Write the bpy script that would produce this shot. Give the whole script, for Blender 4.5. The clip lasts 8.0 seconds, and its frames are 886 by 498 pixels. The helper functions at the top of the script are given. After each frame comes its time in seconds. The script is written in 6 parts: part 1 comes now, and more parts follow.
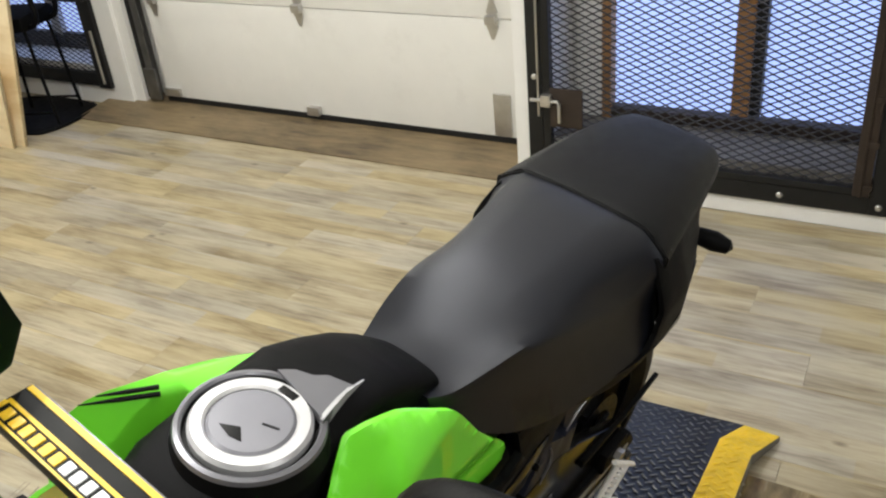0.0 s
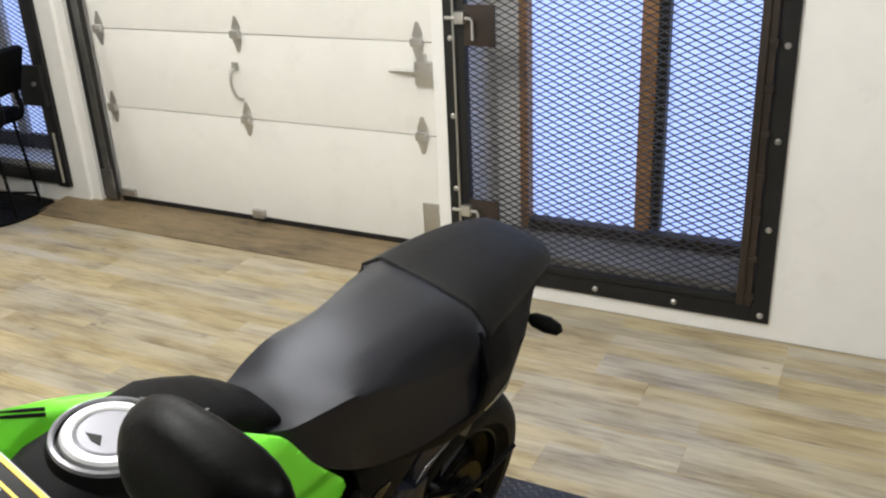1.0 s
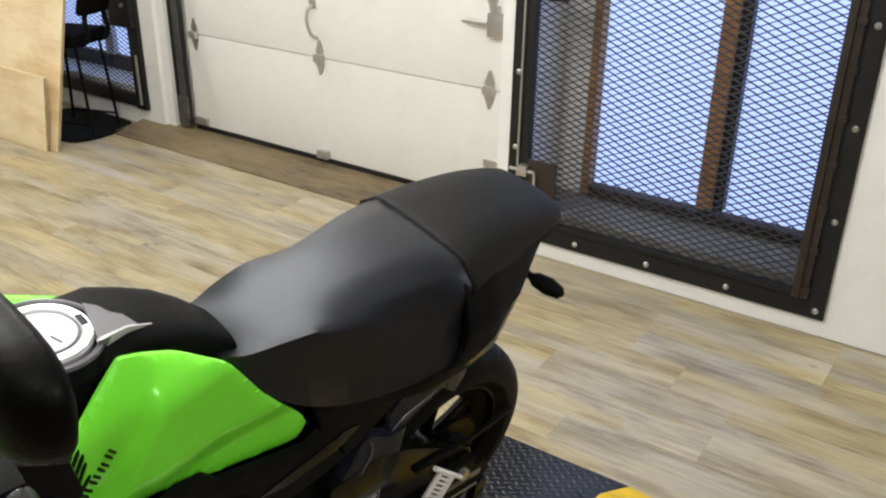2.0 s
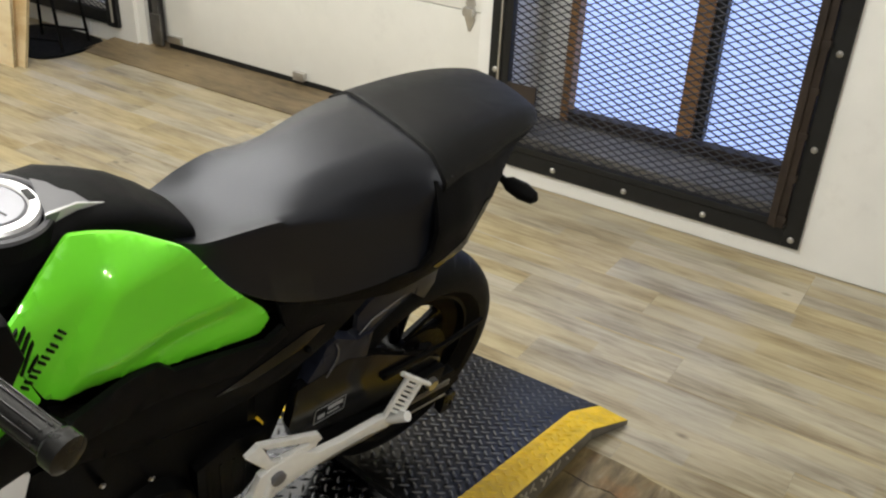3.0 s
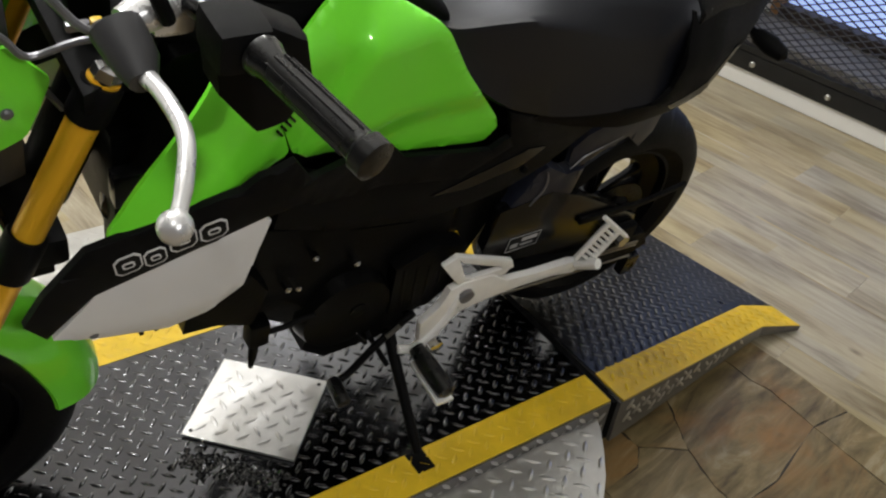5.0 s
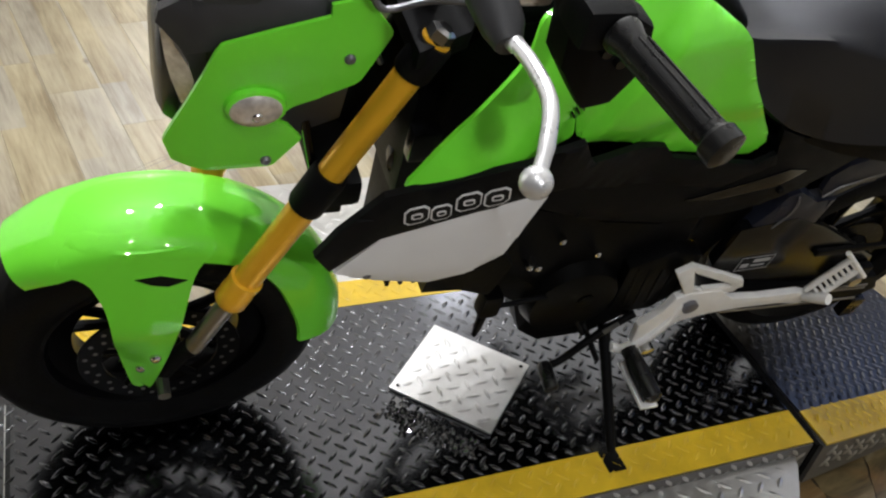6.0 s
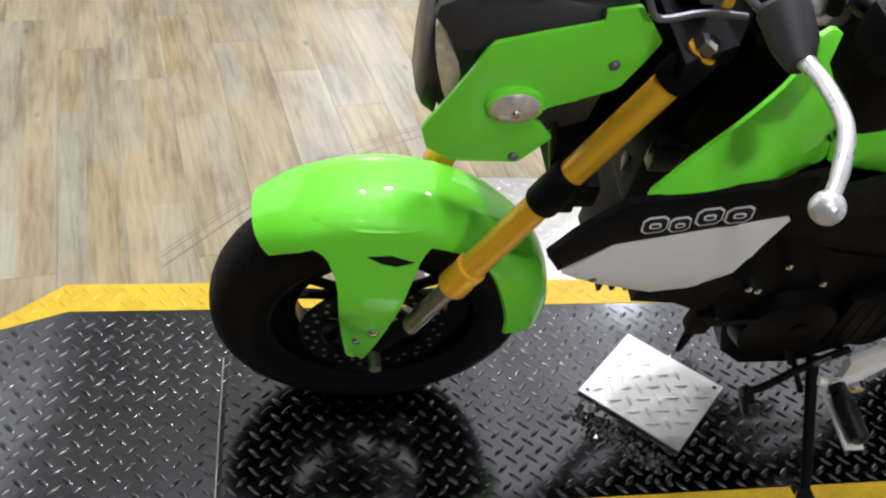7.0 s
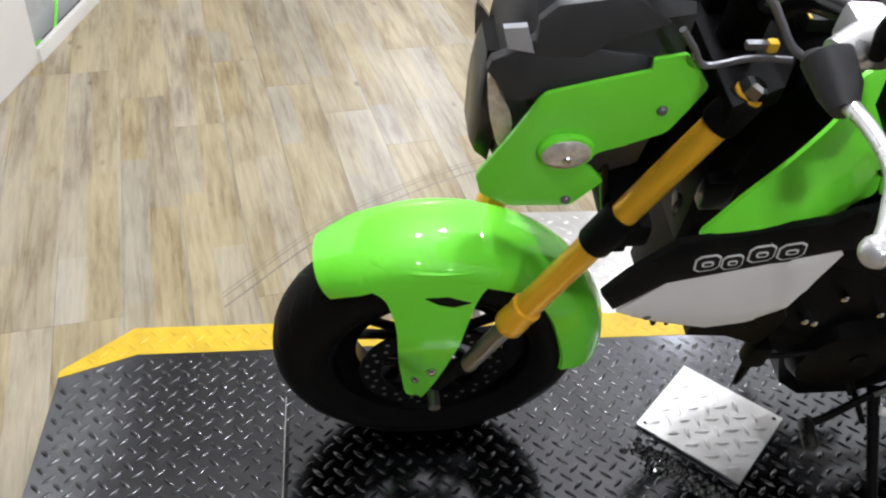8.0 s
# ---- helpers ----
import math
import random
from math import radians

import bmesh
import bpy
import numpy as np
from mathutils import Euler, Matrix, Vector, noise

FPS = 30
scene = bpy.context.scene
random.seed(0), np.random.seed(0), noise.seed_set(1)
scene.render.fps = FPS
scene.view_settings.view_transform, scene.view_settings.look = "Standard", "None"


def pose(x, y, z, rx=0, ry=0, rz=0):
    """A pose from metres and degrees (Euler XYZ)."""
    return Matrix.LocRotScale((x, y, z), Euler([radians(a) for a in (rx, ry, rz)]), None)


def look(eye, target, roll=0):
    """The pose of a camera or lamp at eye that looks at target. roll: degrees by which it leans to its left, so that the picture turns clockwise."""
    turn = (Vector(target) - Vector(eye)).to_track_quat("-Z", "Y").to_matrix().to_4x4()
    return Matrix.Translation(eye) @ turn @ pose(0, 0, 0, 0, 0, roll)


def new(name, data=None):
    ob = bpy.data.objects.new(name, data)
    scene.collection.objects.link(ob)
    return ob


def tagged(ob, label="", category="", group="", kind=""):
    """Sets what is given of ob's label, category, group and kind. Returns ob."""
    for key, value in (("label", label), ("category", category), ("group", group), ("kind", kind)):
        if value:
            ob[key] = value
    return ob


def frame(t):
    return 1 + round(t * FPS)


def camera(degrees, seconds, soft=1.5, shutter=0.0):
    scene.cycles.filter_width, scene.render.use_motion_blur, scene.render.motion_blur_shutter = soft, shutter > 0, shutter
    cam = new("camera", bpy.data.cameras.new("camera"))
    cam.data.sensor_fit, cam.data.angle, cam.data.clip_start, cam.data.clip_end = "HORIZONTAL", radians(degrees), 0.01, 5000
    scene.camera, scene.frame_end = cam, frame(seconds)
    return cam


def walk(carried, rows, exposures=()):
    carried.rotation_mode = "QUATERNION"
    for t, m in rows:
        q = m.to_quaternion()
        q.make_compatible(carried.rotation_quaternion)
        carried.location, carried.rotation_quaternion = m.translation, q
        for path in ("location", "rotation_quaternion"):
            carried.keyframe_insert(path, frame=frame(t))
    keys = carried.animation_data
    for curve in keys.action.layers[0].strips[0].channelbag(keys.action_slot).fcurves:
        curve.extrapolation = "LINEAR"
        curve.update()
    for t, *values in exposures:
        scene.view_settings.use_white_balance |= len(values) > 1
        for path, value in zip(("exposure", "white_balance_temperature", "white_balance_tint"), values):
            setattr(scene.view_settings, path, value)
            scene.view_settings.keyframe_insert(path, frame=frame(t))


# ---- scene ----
cam = camera(53.0, 8.0, soft=2.2)
PATH = [
    (0, (0.253, 0.217, 1.597), (-0.638, 1.704, 0.6), -5.8),
    (0.5, (0.392, 0.152, 1.622), (-0.495, 1.729, 0.77), -7.6),
    (1, (0.526, 0.07, 1.663), (-0.337, 1.697, 0.883), -2.8),
    (1.5, (0.609, 0.149, 1.645), (-0.4, 1.674, 0.836), -0.1),
    (3, (0.641, 0.199, 1.536), (-0.295, 1.675, 0.563), 2.8),
    (3.5, (0.636, 0.2, 1.495), (-0.269, 1.635, 0.435), 3.2),
    (4, (0.621, 0.208, 1.449), (-0.252, 1.622, 0.336), 4.0),
    (4.5, (0.591, 0.164, 1.43), (-0.332, 1.496, 0.258), 6.4),
    (5, (0.557, 0.103, 1.414), (-0.504, 1.306, 0.22), 7.8),
    (6.3, (0.496, -0.048, 1.396), (-0.809, 0.791, 0.134), 10.0),
    (6.5, (0.489, -0.064, 1.399), (-0.842, 0.706, 0.12), 9.3),
    (7, (0.486, -0.099, 1.398), (-0.92, 0.511, 0.113), 8.5),
    (7.5, (0.493, -0.119, 1.399), (-0.937, 0.384, 0.094), 7.1),
    (8, (0.496, -0.112, 1.43), (-0.984, 0.398, 0.184), 4.3),
]
LIGHT = [(0, 0.03, 6400, 9), (0.5, 0.06, 6300, 10), (1.5, 0.16, 6300, 10), (3, 0.05, 6500, 8), (4, -0.1, 6500, 9), (5, -0.25, 6350, 10), (6.5, -0.02, 5950, 13), (8, 0.08, 5850, 14)]
walk(cam, [(t, look(eye, target, roll)) for t, eye, target, roll in PATH], LIGHT)


# ---------- light ----------
world = bpy.data.worlds.new("world")
scene.world = world
world.use_nodes = True
world.node_tree.nodes["Background"].inputs[0].default_value = (0.55, 0.66, 0.9, 1)
world.node_tree.nodes["Background"].inputs[1].default_value = 0.25
scene.view_settings.exposure = 0.0

# First four sit where highlights point; the last three are added fill bulbs.
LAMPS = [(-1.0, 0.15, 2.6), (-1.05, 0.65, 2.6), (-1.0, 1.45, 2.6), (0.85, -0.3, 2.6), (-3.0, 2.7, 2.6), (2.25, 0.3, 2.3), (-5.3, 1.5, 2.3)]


# ---------- materials ----------
def mat(name, color, rough=0.5, metal=0.0, vary=0.12, scale=30.0, bump=0.0, bscale=200.0, spec=0.5, coat=0.0, rand=0.0, stain=0.0, hue=0.0):
    """A surface with two scales of tone, roughness variation and fine relief."""
    m = bpy.data.materials.new(name)
    m.use_nodes = True
    nt = m.node_tree
    N, L = nt.nodes, nt.links
    b = N["Principled BSDF"]
    b.inputs["Roughness"].default_value = rough
    b.inputs["Metallic"].default_value = metal
    b.inputs["Specular IOR Level"].default_value = spec
    b.inputs["Coat Weight"].default_value = coat
    b.inputs["Coat Roughness"].default_value = 0.025
    tc = N.new("ShaderNodeTexCoord")
    n1 = N.new("ShaderNodeTexNoise")
    n1.inputs["Scale"].default_value = scale
    n1.inputs["Detail"].default_value = 5
    n2 = N.new("ShaderNodeTexNoise")
    n2.inputs["Scale"].default_value = scale / 9
    n2.inputs["Detail"].default_value = 3
    L.new(tc.outputs["Object"], n1.inputs["Vector"])
    L.new(tc.outputs["Object"], n2.inputs["Vector"])
    add = N.new("ShaderNodeMath")
    add.operation = "ADD"
    L.new(n1.outputs["Fac"], add.inputs[0])
    L.new(n2.outputs["Fac"], add.inputs[1])
    mr = N.new("ShaderNodeMapRange")
    mr.inputs["From Min"].default_value = 0.6
    mr.inputs["From Max"].default_value = 1.4
    mr.inputs["To Min"].default_value = 1 - vary
    mr.inputs["To Max"].default_value = 1 + vary
    L.new(add.outputs[0], mr.inputs["Value"])
    hsv = N.new("ShaderNodeHueSaturation")
    hsv.inputs["Color"].default_value = (*color, 1)
    val = mr.outputs[0]
    if rand:
        oi = N.new("ShaderNodeObjectInfo")
        r2 = N.new("ShaderNodeMapRange")
        r2.inputs["To Min"].default_value = 1 - rand
        r2.inputs["To Max"].default_value = 1 + rand
        L.new(oi.outputs["Random"], r2.inputs["Value"])
        mul = N.new("ShaderNodeMath")
        mul.operation = "MULTIPLY"
        L.new(val, mul.inputs[0])
        L.new(r2.outputs[0], mul.inputs[1])
        val = mul.outputs[0]
    L.new(val, hsv.inputs["Value"])
    if hue:
        n5 = N.new("ShaderNodeTexNoise")
        n5.inputs["Scale"].default_value = scale * 0.6
        n5.inputs["Detail"].default_value = 4
        L.new(tc.outputs["Object"], n5.inputs["Vector"])
        hr = N.new("ShaderNodeMapRange")
        hr.inputs["From Min"].default_value = 0.3
        hr.inputs["From Max"].default_value = 0.7
        hr.inputs["To Min"].default_value = 1 - hue
        hr.inputs["To Max"].default_value = 1 + hue
        L.new(n5.outputs["Fac"], hr.inputs["Value"])
        L.new(hr.outputs[0], hsv.inputs["Saturation"])
    col = hsv.outputs[0]
    if stain:
        n3 = N.new("ShaderNodeTexNoise")
        n3.inputs["Scale"].default_value = 5.0
        n3.inputs["Detail"].default_value = 8
        n3.inputs["Roughness"].default_value = 0.7
        L.new(tc.outputs["Object"], n3.inputs["Vector"])
        rp = N.new("ShaderNodeMapRange")
        rp.inputs["From Min"].default_value = 0.56
        rp.inputs["From Max"].default_value = 0.72
        rp.inputs["To Max"].default_value = stain
        L.new(n3.outputs["Fac"], rp.inputs["Value"])
        mx = N.new("ShaderNodeMix")
        mx.data_type = "RGBA"
        mx.inputs["B"].default_value = (color[0] * 0.35, color[1] * 0.32, color[2] * 0.28, 1)
        L.new(rp.outputs[0], mx.inputs["Factor"])
        L.new(col, mx.inputs["A"])
        col = mx.outputs["Result"]
    L.new(col, b.inputs["Base Color"])
    rr = N.new("ShaderNodeMapRange")
    rr.inputs["To Min"].default_value = max(0.02, rough * 0.8)
    rr.inputs["To Max"].default_value = min(1.0, rough * 1.2)
    L.new(n1.outputs["Fac"], rr.inputs["Value"])
    L.new(rr.outputs[0], b.inputs["Roughness"])
    if bump:
        n4 = N.new("ShaderNodeTexNoise")
        n4.inputs["Scale"].default_value = bscale
        n4.inputs["Detail"].default_value = 3
        L.new(tc.outputs["Object"], n4.inputs["Vector"])
        bp = N.new("ShaderNodeBump")
        bp.inputs["Strength"].default_value = bump
        bp.inputs["Distance"].default_value = 0.002
        L.new(n4.outputs["Fac"], bp.inputs["Height"])
        L.new(bp.outputs[0], b.inputs["Normal"])
    return m


def wood(name, pale, dark, along, rough=0.4, rand=0.18, stretch=14.0, scale=5.0, strip=0.0, knots=0.75):
    """Grained wood or wood-look vinyl; along is the axis of the grain (0, 1 or 2)."""
    m = bpy.data.materials.new(name)
    m.use_nodes = True
    nt = m.node_tree
    N, L = nt.nodes, nt.links
    b = N["Principled BSDF"]
    tc = N.new("ShaderNodeTexCoord")
    oi = N.new("ShaderNodeObjectInfo")
    geo = N.new("ShaderNodeNewGeometry")
    addr = N.new("ShaderNodeMath")
    L.new(oi.outputs["Random"], addr.inputs[0])
    L.new(geo.outputs["Random Per Island"], addr.inputs[1])
    off = N.new("ShaderNodeMath")
    off.operation = "MULTIPLY"
    off.inputs[1].default_value = 37.0
    L.new(addr.outputs[0], off.inputs[0])
    sh = N.new("ShaderNodeVectorMath")
    sh.operation = "ADD"
    L.new(tc.outputs["Object"], sh.inputs[0])
    L.new(off.outputs[0], sh.inputs[1])
    mp = N.new("ShaderNodeMapping")
    sc = [stretch, stretch, stretch]
    sc[along] = 1.0
    mp.inputs["Scale"].default_value = sc
    L.new(sh.outputs[0], mp.inputs["Vector"])
    g = N.new("ShaderNodeTexNoise")
    g.inputs["Scale"].default_value = scale
    g.inputs["Detail"].default_value = 6
    g.inputs["Roughness"].default_value = 0.68
    g.inputs["Distortion"].default_value = 0.5
    L.new(mp.outputs[0], g.inputs["Vector"])
    mp2 = N.new("ShaderNodeMapping")
    sc2 = [stretch * 0.28] * 3
    sc2[along] = 0.9
    mp2.inputs["Scale"].default_value = sc2
    L.new(sh.outputs[0], mp2.inputs["Vector"])
    g2 = N.new("ShaderNodeTexNoise")
    g2.inputs["Scale"].default_value = 3.2
    g2.inputs["Detail"].default_value = 4
    L.new(mp2.outputs[0], g2.inputs["Vector"])
    su = N.new("ShaderNodeMath")
    L.new(g.outputs["Fac"], su.inputs[0])
    L.new(g2.outputs["Fac"], su.inputs[1])
    cr = N.new("ShaderNodeValToRGB")
    e = cr.color_ramp.elements
    e[0].position, e[0].color = 0.36, (*dark, 1)
    e[1].position, e[1].color = 0.61, (*pale, 1)
    mid = cr.color_ramp.elements.new(0.5)
    mid.color = tuple(0.35 * a + 0.65 * c for a, c in zip(dark, pale)) + (1,)
    hf = N.new("ShaderNodeMath")
    hf.operation = "MULTIPLY"
    hf.inputs[1].default_value = 0.5
    L.new(su.outputs[0], hf.inputs[0])
    L.new(hf.outputs[0], cr.inputs["Fac"])
    fr = N.new("ShaderNodeMath")
    fr.operation = "FRACT"
    L.new(addr.outputs[0], fr.inputs[0])
    r2 = N.new("ShaderNodeMapRange")
    r2.inputs["To Min"].default_value = 1 - rand
    r2.inputs["To Max"].default_value = 1 + rand * 0.6
    L.new(fr.outputs[0], r2.inputs["Value"])
    hsv = N.new("ShaderNodeHueSaturation")
    L.new(cr.outputs["Color"], hsv.inputs["Color"])
    L.new(r2.outputs[0], hsv.inputs["Value"])
    if strip:
        # narrow printed strips, some grey and some yellow
        sx = N.new("ShaderNodeSeparateXYZ")
        L.new(tc.outputs["Object"], sx.inputs[0])
        wob = N.new("ShaderNodeMath")
        wob.operation = "MULTIPLY_ADD"
        wob.inputs[1].default_value = 0.018
        L.new(g2.outputs["Fac"], wob.inputs[0])
        L.new(sx.outputs[1 if along == 0 else 0], wob.inputs[2])
        dv = N.new("ShaderNodeMath")
        dv.operation = "DIVIDE"
        dv.inputs[1].default_value = strip
        L.new(wob.outputs[0], dv.inputs[0])
        fl = N.new("ShaderNodeMath")
        fl.operation = "FLOOR"
        L.new(dv.outputs[0], fl.inputs[0])
        sk = N.new("ShaderNodeMath")
        sk.operation = "MULTIPLY_ADD"
        sk.inputs[1].default_value = 0.37
        L.new(fl.outputs[0], sk.inputs[0])
        L.new(sx.outputs[along], sk.inputs[2])
        dl = N.new("ShaderNodeMath")
        dl.operation = "DIVIDE"
        dl.inputs[1].default_value = 0.62
        L.new(sk.outputs[0], dl.inputs[0])
        fx = N.new("ShaderNodeMath")
        fx.operation = "FLOOR"
        L.new(dl.outputs[0], fx.inputs[0])
        cb = N.new("ShaderNodeCombineXYZ")
        L.new(fl.outputs[0], cb.inputs[0])
        L.new(fx.outputs[0], cb.inputs[1])
        L.new(addr.outputs[0], cb.inputs[2])
        wn = N.new("ShaderNodeTexWhiteNoise")
        wn.noise_dimensions = "3D"
        L.new(cb.outputs[0], wn.inputs["Vector"])
        sp = N.new("ShaderNodeMapRange")
        sp.inputs["To Min"].default_value = 0.70
        sp.inputs["To Max"].default_value = 1.32
        L.new(wn.outputs["Value"], sp.inputs["Value"])
        L.new(sp.outputs[0], hsv.inputs["Saturation"])
        vm = N.new("ShaderNodeMapRange")
        vm.inputs["To Min"].default_value = 0.91
        vm.inputs["To Max"].default_value = 1.06
        L.new(wn.outputs["Color"], vm.inputs["Value"])
        mu = N.new("ShaderNodeMath")
        mu.operation = "MULTIPLY"
        L.new(r2.outputs[0], mu.inputs[0])
        L.new(vm.outputs[0], mu.inputs[1])
        L.new(mu.outputs[0], hsv.inputs["Value"])
    # small dark knots
    vo = N.new("ShaderNodeTexVoronoi")
    vo.inputs["Scale"].default_value = 4.2
    mp3 = N.new("ShaderNodeMapping")
    sc3 = [1.7] * 3
    sc3[along] = 0.8
    mp3.inputs["Scale"].default_value = sc3
    L.new(sh.outputs[0], mp3.inputs["Vector"])
    L.new(mp3.outputs[0], vo.inputs["Vector"])
    kn = N.new("ShaderNodeMapRange")
    kn.inputs["From Min"].default_value = 0.025
    kn.inputs["From Max"].default_value = 0.085
    kn.inputs["To Min"].default_value = knots
    kn.inputs["To Max"].default_value = 0.0
    L.new(vo.outputs["Distance"], kn.inputs["Value"])
    mx = N.new("ShaderNodeMix")
    mx.data_type = "RGBA"
    mx.inputs["B"].default_value = (*[c * 0.5 for c in dark], 1)
    L.new(kn.outputs[0], mx.inputs["Factor"])
    L.new(hsv.outputs[0], mx.inputs["A"])
    L.new(mx.outputs["Result"], b.inputs["Base Color"])
    b.inputs["Roughness"].default_value = rough
    bp = N.new("ShaderNodeBump")
    bp.inputs["Strength"].default_value = 0.25
    bp.inputs["Distance"].default_value = 0.001
    L.new(g.outputs["Fac"], bp.inputs["Height"])
    L.new(bp.outputs[0], b.inputs["Normal"])
    return m


def glow(name, color, strength):
    m = bpy.data.materials.new(name)
    m.use_nodes = True
    b = m.node_tree.nodes["Principled BSDF"]
    b.inputs["Base Color"].default_value = (*color, 1)
    b.inputs["Emission Color"].default_value = (*color, 1)
    b.inputs["Emission Strength"].default_value = strength
    return m


M_WALL = mat("white_wall_paint", (0.78, 0.77, 0.74), 0.6, vary=0.04, scale=9, bump=0.15, bscale=60, stain=0.12)
M_DOOR = mat("white_door_steel", (0.76, 0.75, 0.71), 0.45, vary=0.03, scale=12, bump=0.1, bscale=150, stain=0.1)
M_DUSK = mat("dark_unseen_wall", (0.05, 0.05, 0.053), 0.7, vary=0.1)
M_CEIL = mat("ceiling_paint", (0.75, 0.74, 0.72), 0.8, vary=0.05)
M_PLANK = wood("vinyl_plank", (0.455, 0.397, 0.272), (0.200, 0.157, 0.093), 0, rough=0.34, rand=0.10, strip=0.076, stretch=12.0, scale=5.5)
M_JOINT = mat("plank_joint", (0.33, 0.28, 0.19), 0.7)
M_PLY = wood("plywood", (0.84, 0.71, 0.47), (0.64, 0.47, 0.24), 0, rough=0.55, rand=0.05, stretch=4.0, scale=2.6, knots=0.3)
M_PLYX = wood("worn_plywood", (0.25, 0.185, 0.10), (0.075, 0.052, 0.028), 0, rough=0.5, rand=0.1, stretch=6, scale=6.0)
M_STEEL = mat("black_steel", (0.018, 0.018, 0.018), 0.45, metal=0.3, vary=0.25, scale=25, bump=0.2, spec=0.3)
M_RUST = mat("rusty_steel", (0.032, 0.022, 0.016), 0.6, metal=0.3, vary=0.5, scale=18, bump=0.3)
M_MESH = mat("expanded_metal", (0.045, 0.042, 0.04), 0.5, metal=0.5, vary=0.3, scale=20)
M_BROWN = mat("brown_window_frame", (0.36, 0.18, 0.065), 0.5, vary=0.35, scale=14, bump=0.2)
M_ZINC = mat("zinc_plated", (0.55, 0.54, 0.52), 0.32, metal=0.9, vary=0.12)
M_GALV = mat("galvanised_rail", (0.20, 0.197, 0.19), 0.42, metal=0.8, vary=0.3, scale=18, stain=0.4)
M_SILL = mat("dusty_sill", (0.23, 0.215, 0.19), 0.8, vary=0.35, scale=20, stain=0.6, spec=0.2)
M_GREY = mat("grey_recess_paint", (0.52, 0.52, 0.53), 0.7, vary=0.15, scale=10, stain=0.5)
M_TREAD = mat("black_tread_plate", (0.128, 0.131, 0.143), 0.14, metal=1.0, vary=0.25, scale=16, bump=0.06, bscale=50)
M_LUG = mat("worn_tread_lugs", (0.085, 0.086, 0.09), 0.23, metal=1.0, vary=0.3, scale=12)
M_YELLOW = mat("yellow_safety_paint", (0.68, 0.455, 0.014), 0.42, vary=0.25, scale=22, stain=0.4)
M_ALU = mat("aluminium_tread", (0.60, 0.595, 0.58), 0.30, metal=0.9, vary=0.2, scale=20, stain=0.35)
M_PLATE = mat("bright_plate", (0.62, 0.615, 0.61), 0.46, metal=0.9, vary=0.25, scale=24, stain=0.3)
M_SIDE = mat("grey_skirt_tread", (0.13, 0.126, 0.118), 0.4, metal=0.4, vary=0.35, scale=18, stain=0.4)


# ---------- mesh helpers ----------
def finish(name, bm, material, smooth=True, angle=0.6):
    me = bpy.data.meshes.new(name)
    bmesh.ops.recalc_face_normals(bm, faces=bm.faces[:])
    if smooth:
        for f in bm.faces:
            f.smooth = True
        for e in bm.edges:
            if len(e.link_faces) == 2 and e.calc_face_angle(0) > angle:
                e.smooth = False
    bm.to_mesh(me)
    bm.free()
    me.materials.append(material)
    return me


def part(name, bm, material, parent=None, label="", smooth=True, angle=0.6):
    ob = new(name, finish(name, bm, material, smooth, angle))
    if parent is not None:
        ob.parent = parent
    if label:
        ob["label"] = label
    return ob


def empty(name, m, label, category, group="", kind=""):
    ob = new(name)
    ob.empty_display_size = 0.05
    ob.matrix_world = m
    return tagged(ob, label, category, group, kind)


def box(x0, x1, y0, y1, z0, z1, bev=0.0, bm=None):
    bm = bm or bmesh.new()
    g = bmesh.ops.create_cube(bm, size=1.0)
    vs = g["verts"]
    for v in vs:
        v.co = Vector(((x0 + x1) / 2 + v.co.x * (x1 - x0), (y0 + y1) / 2 + v.co.y * (y1 - y0), (z0 + z1) / 2 + v.co.z * (z1 - z0)))
    if bev:
        es = list({e for v in vs for e in v.link_edges})
        bmesh.ops.bevel(bm, geom=es, offset=bev, segments=2, affect="EDGES", profile=0.7)
    return bm


def prism(poly, axis, a0, a1, bev=0.0, bm=None, segs=2):
    """A polygon (two coordinates a point) drawn out along an axis from a0 to a1."""
    bm = bm or bmesh.new()

    def put(p, a):
        c = [p[0], p[1]]
        c.insert(axis, a)
        return bm.verts.new(c)
    lo = [put(p, a0) for p in poly]
    hi = [put(p, a1) for p in poly]
    n = len(poly)
    fs = [bm.faces.new(lo), bm.faces.new(hi[::-1])]
    for i in range(n):
        fs.append(bm.faces.new((lo[i], hi[i], hi[(i + 1) % n], lo[(i + 1) % n])))
    bmesh.ops.recalc_face_normals(bm, faces=fs)
    if bev:
        es = [e for e in {e for f in fs for e in f.edges} if e.calc_face_angle(0) > 0.35]
        bmesh.ops.bevel(bm, geom=es, offset=bev, segments=segs, affect="EDGES", profile=0.7)
    return bm


def loft(rings, bm=None, cap=True, closed=True):
    bm = bm or bmesh.new()
    vr = [[bm.verts.new(p) for p in r] for r in rings]
    n = len(vr[0])
    for a, b in zip(vr, vr[1:]):
        for i in range(n if closed else n - 1):
            j = (i + 1) % n
            bm.faces.new((a[i], a[j], b[j], b[i]))
    if cap and closed:
        bm.faces.new(vr[0][::-1])
        bm.faces.new(vr[-1])
    return bm


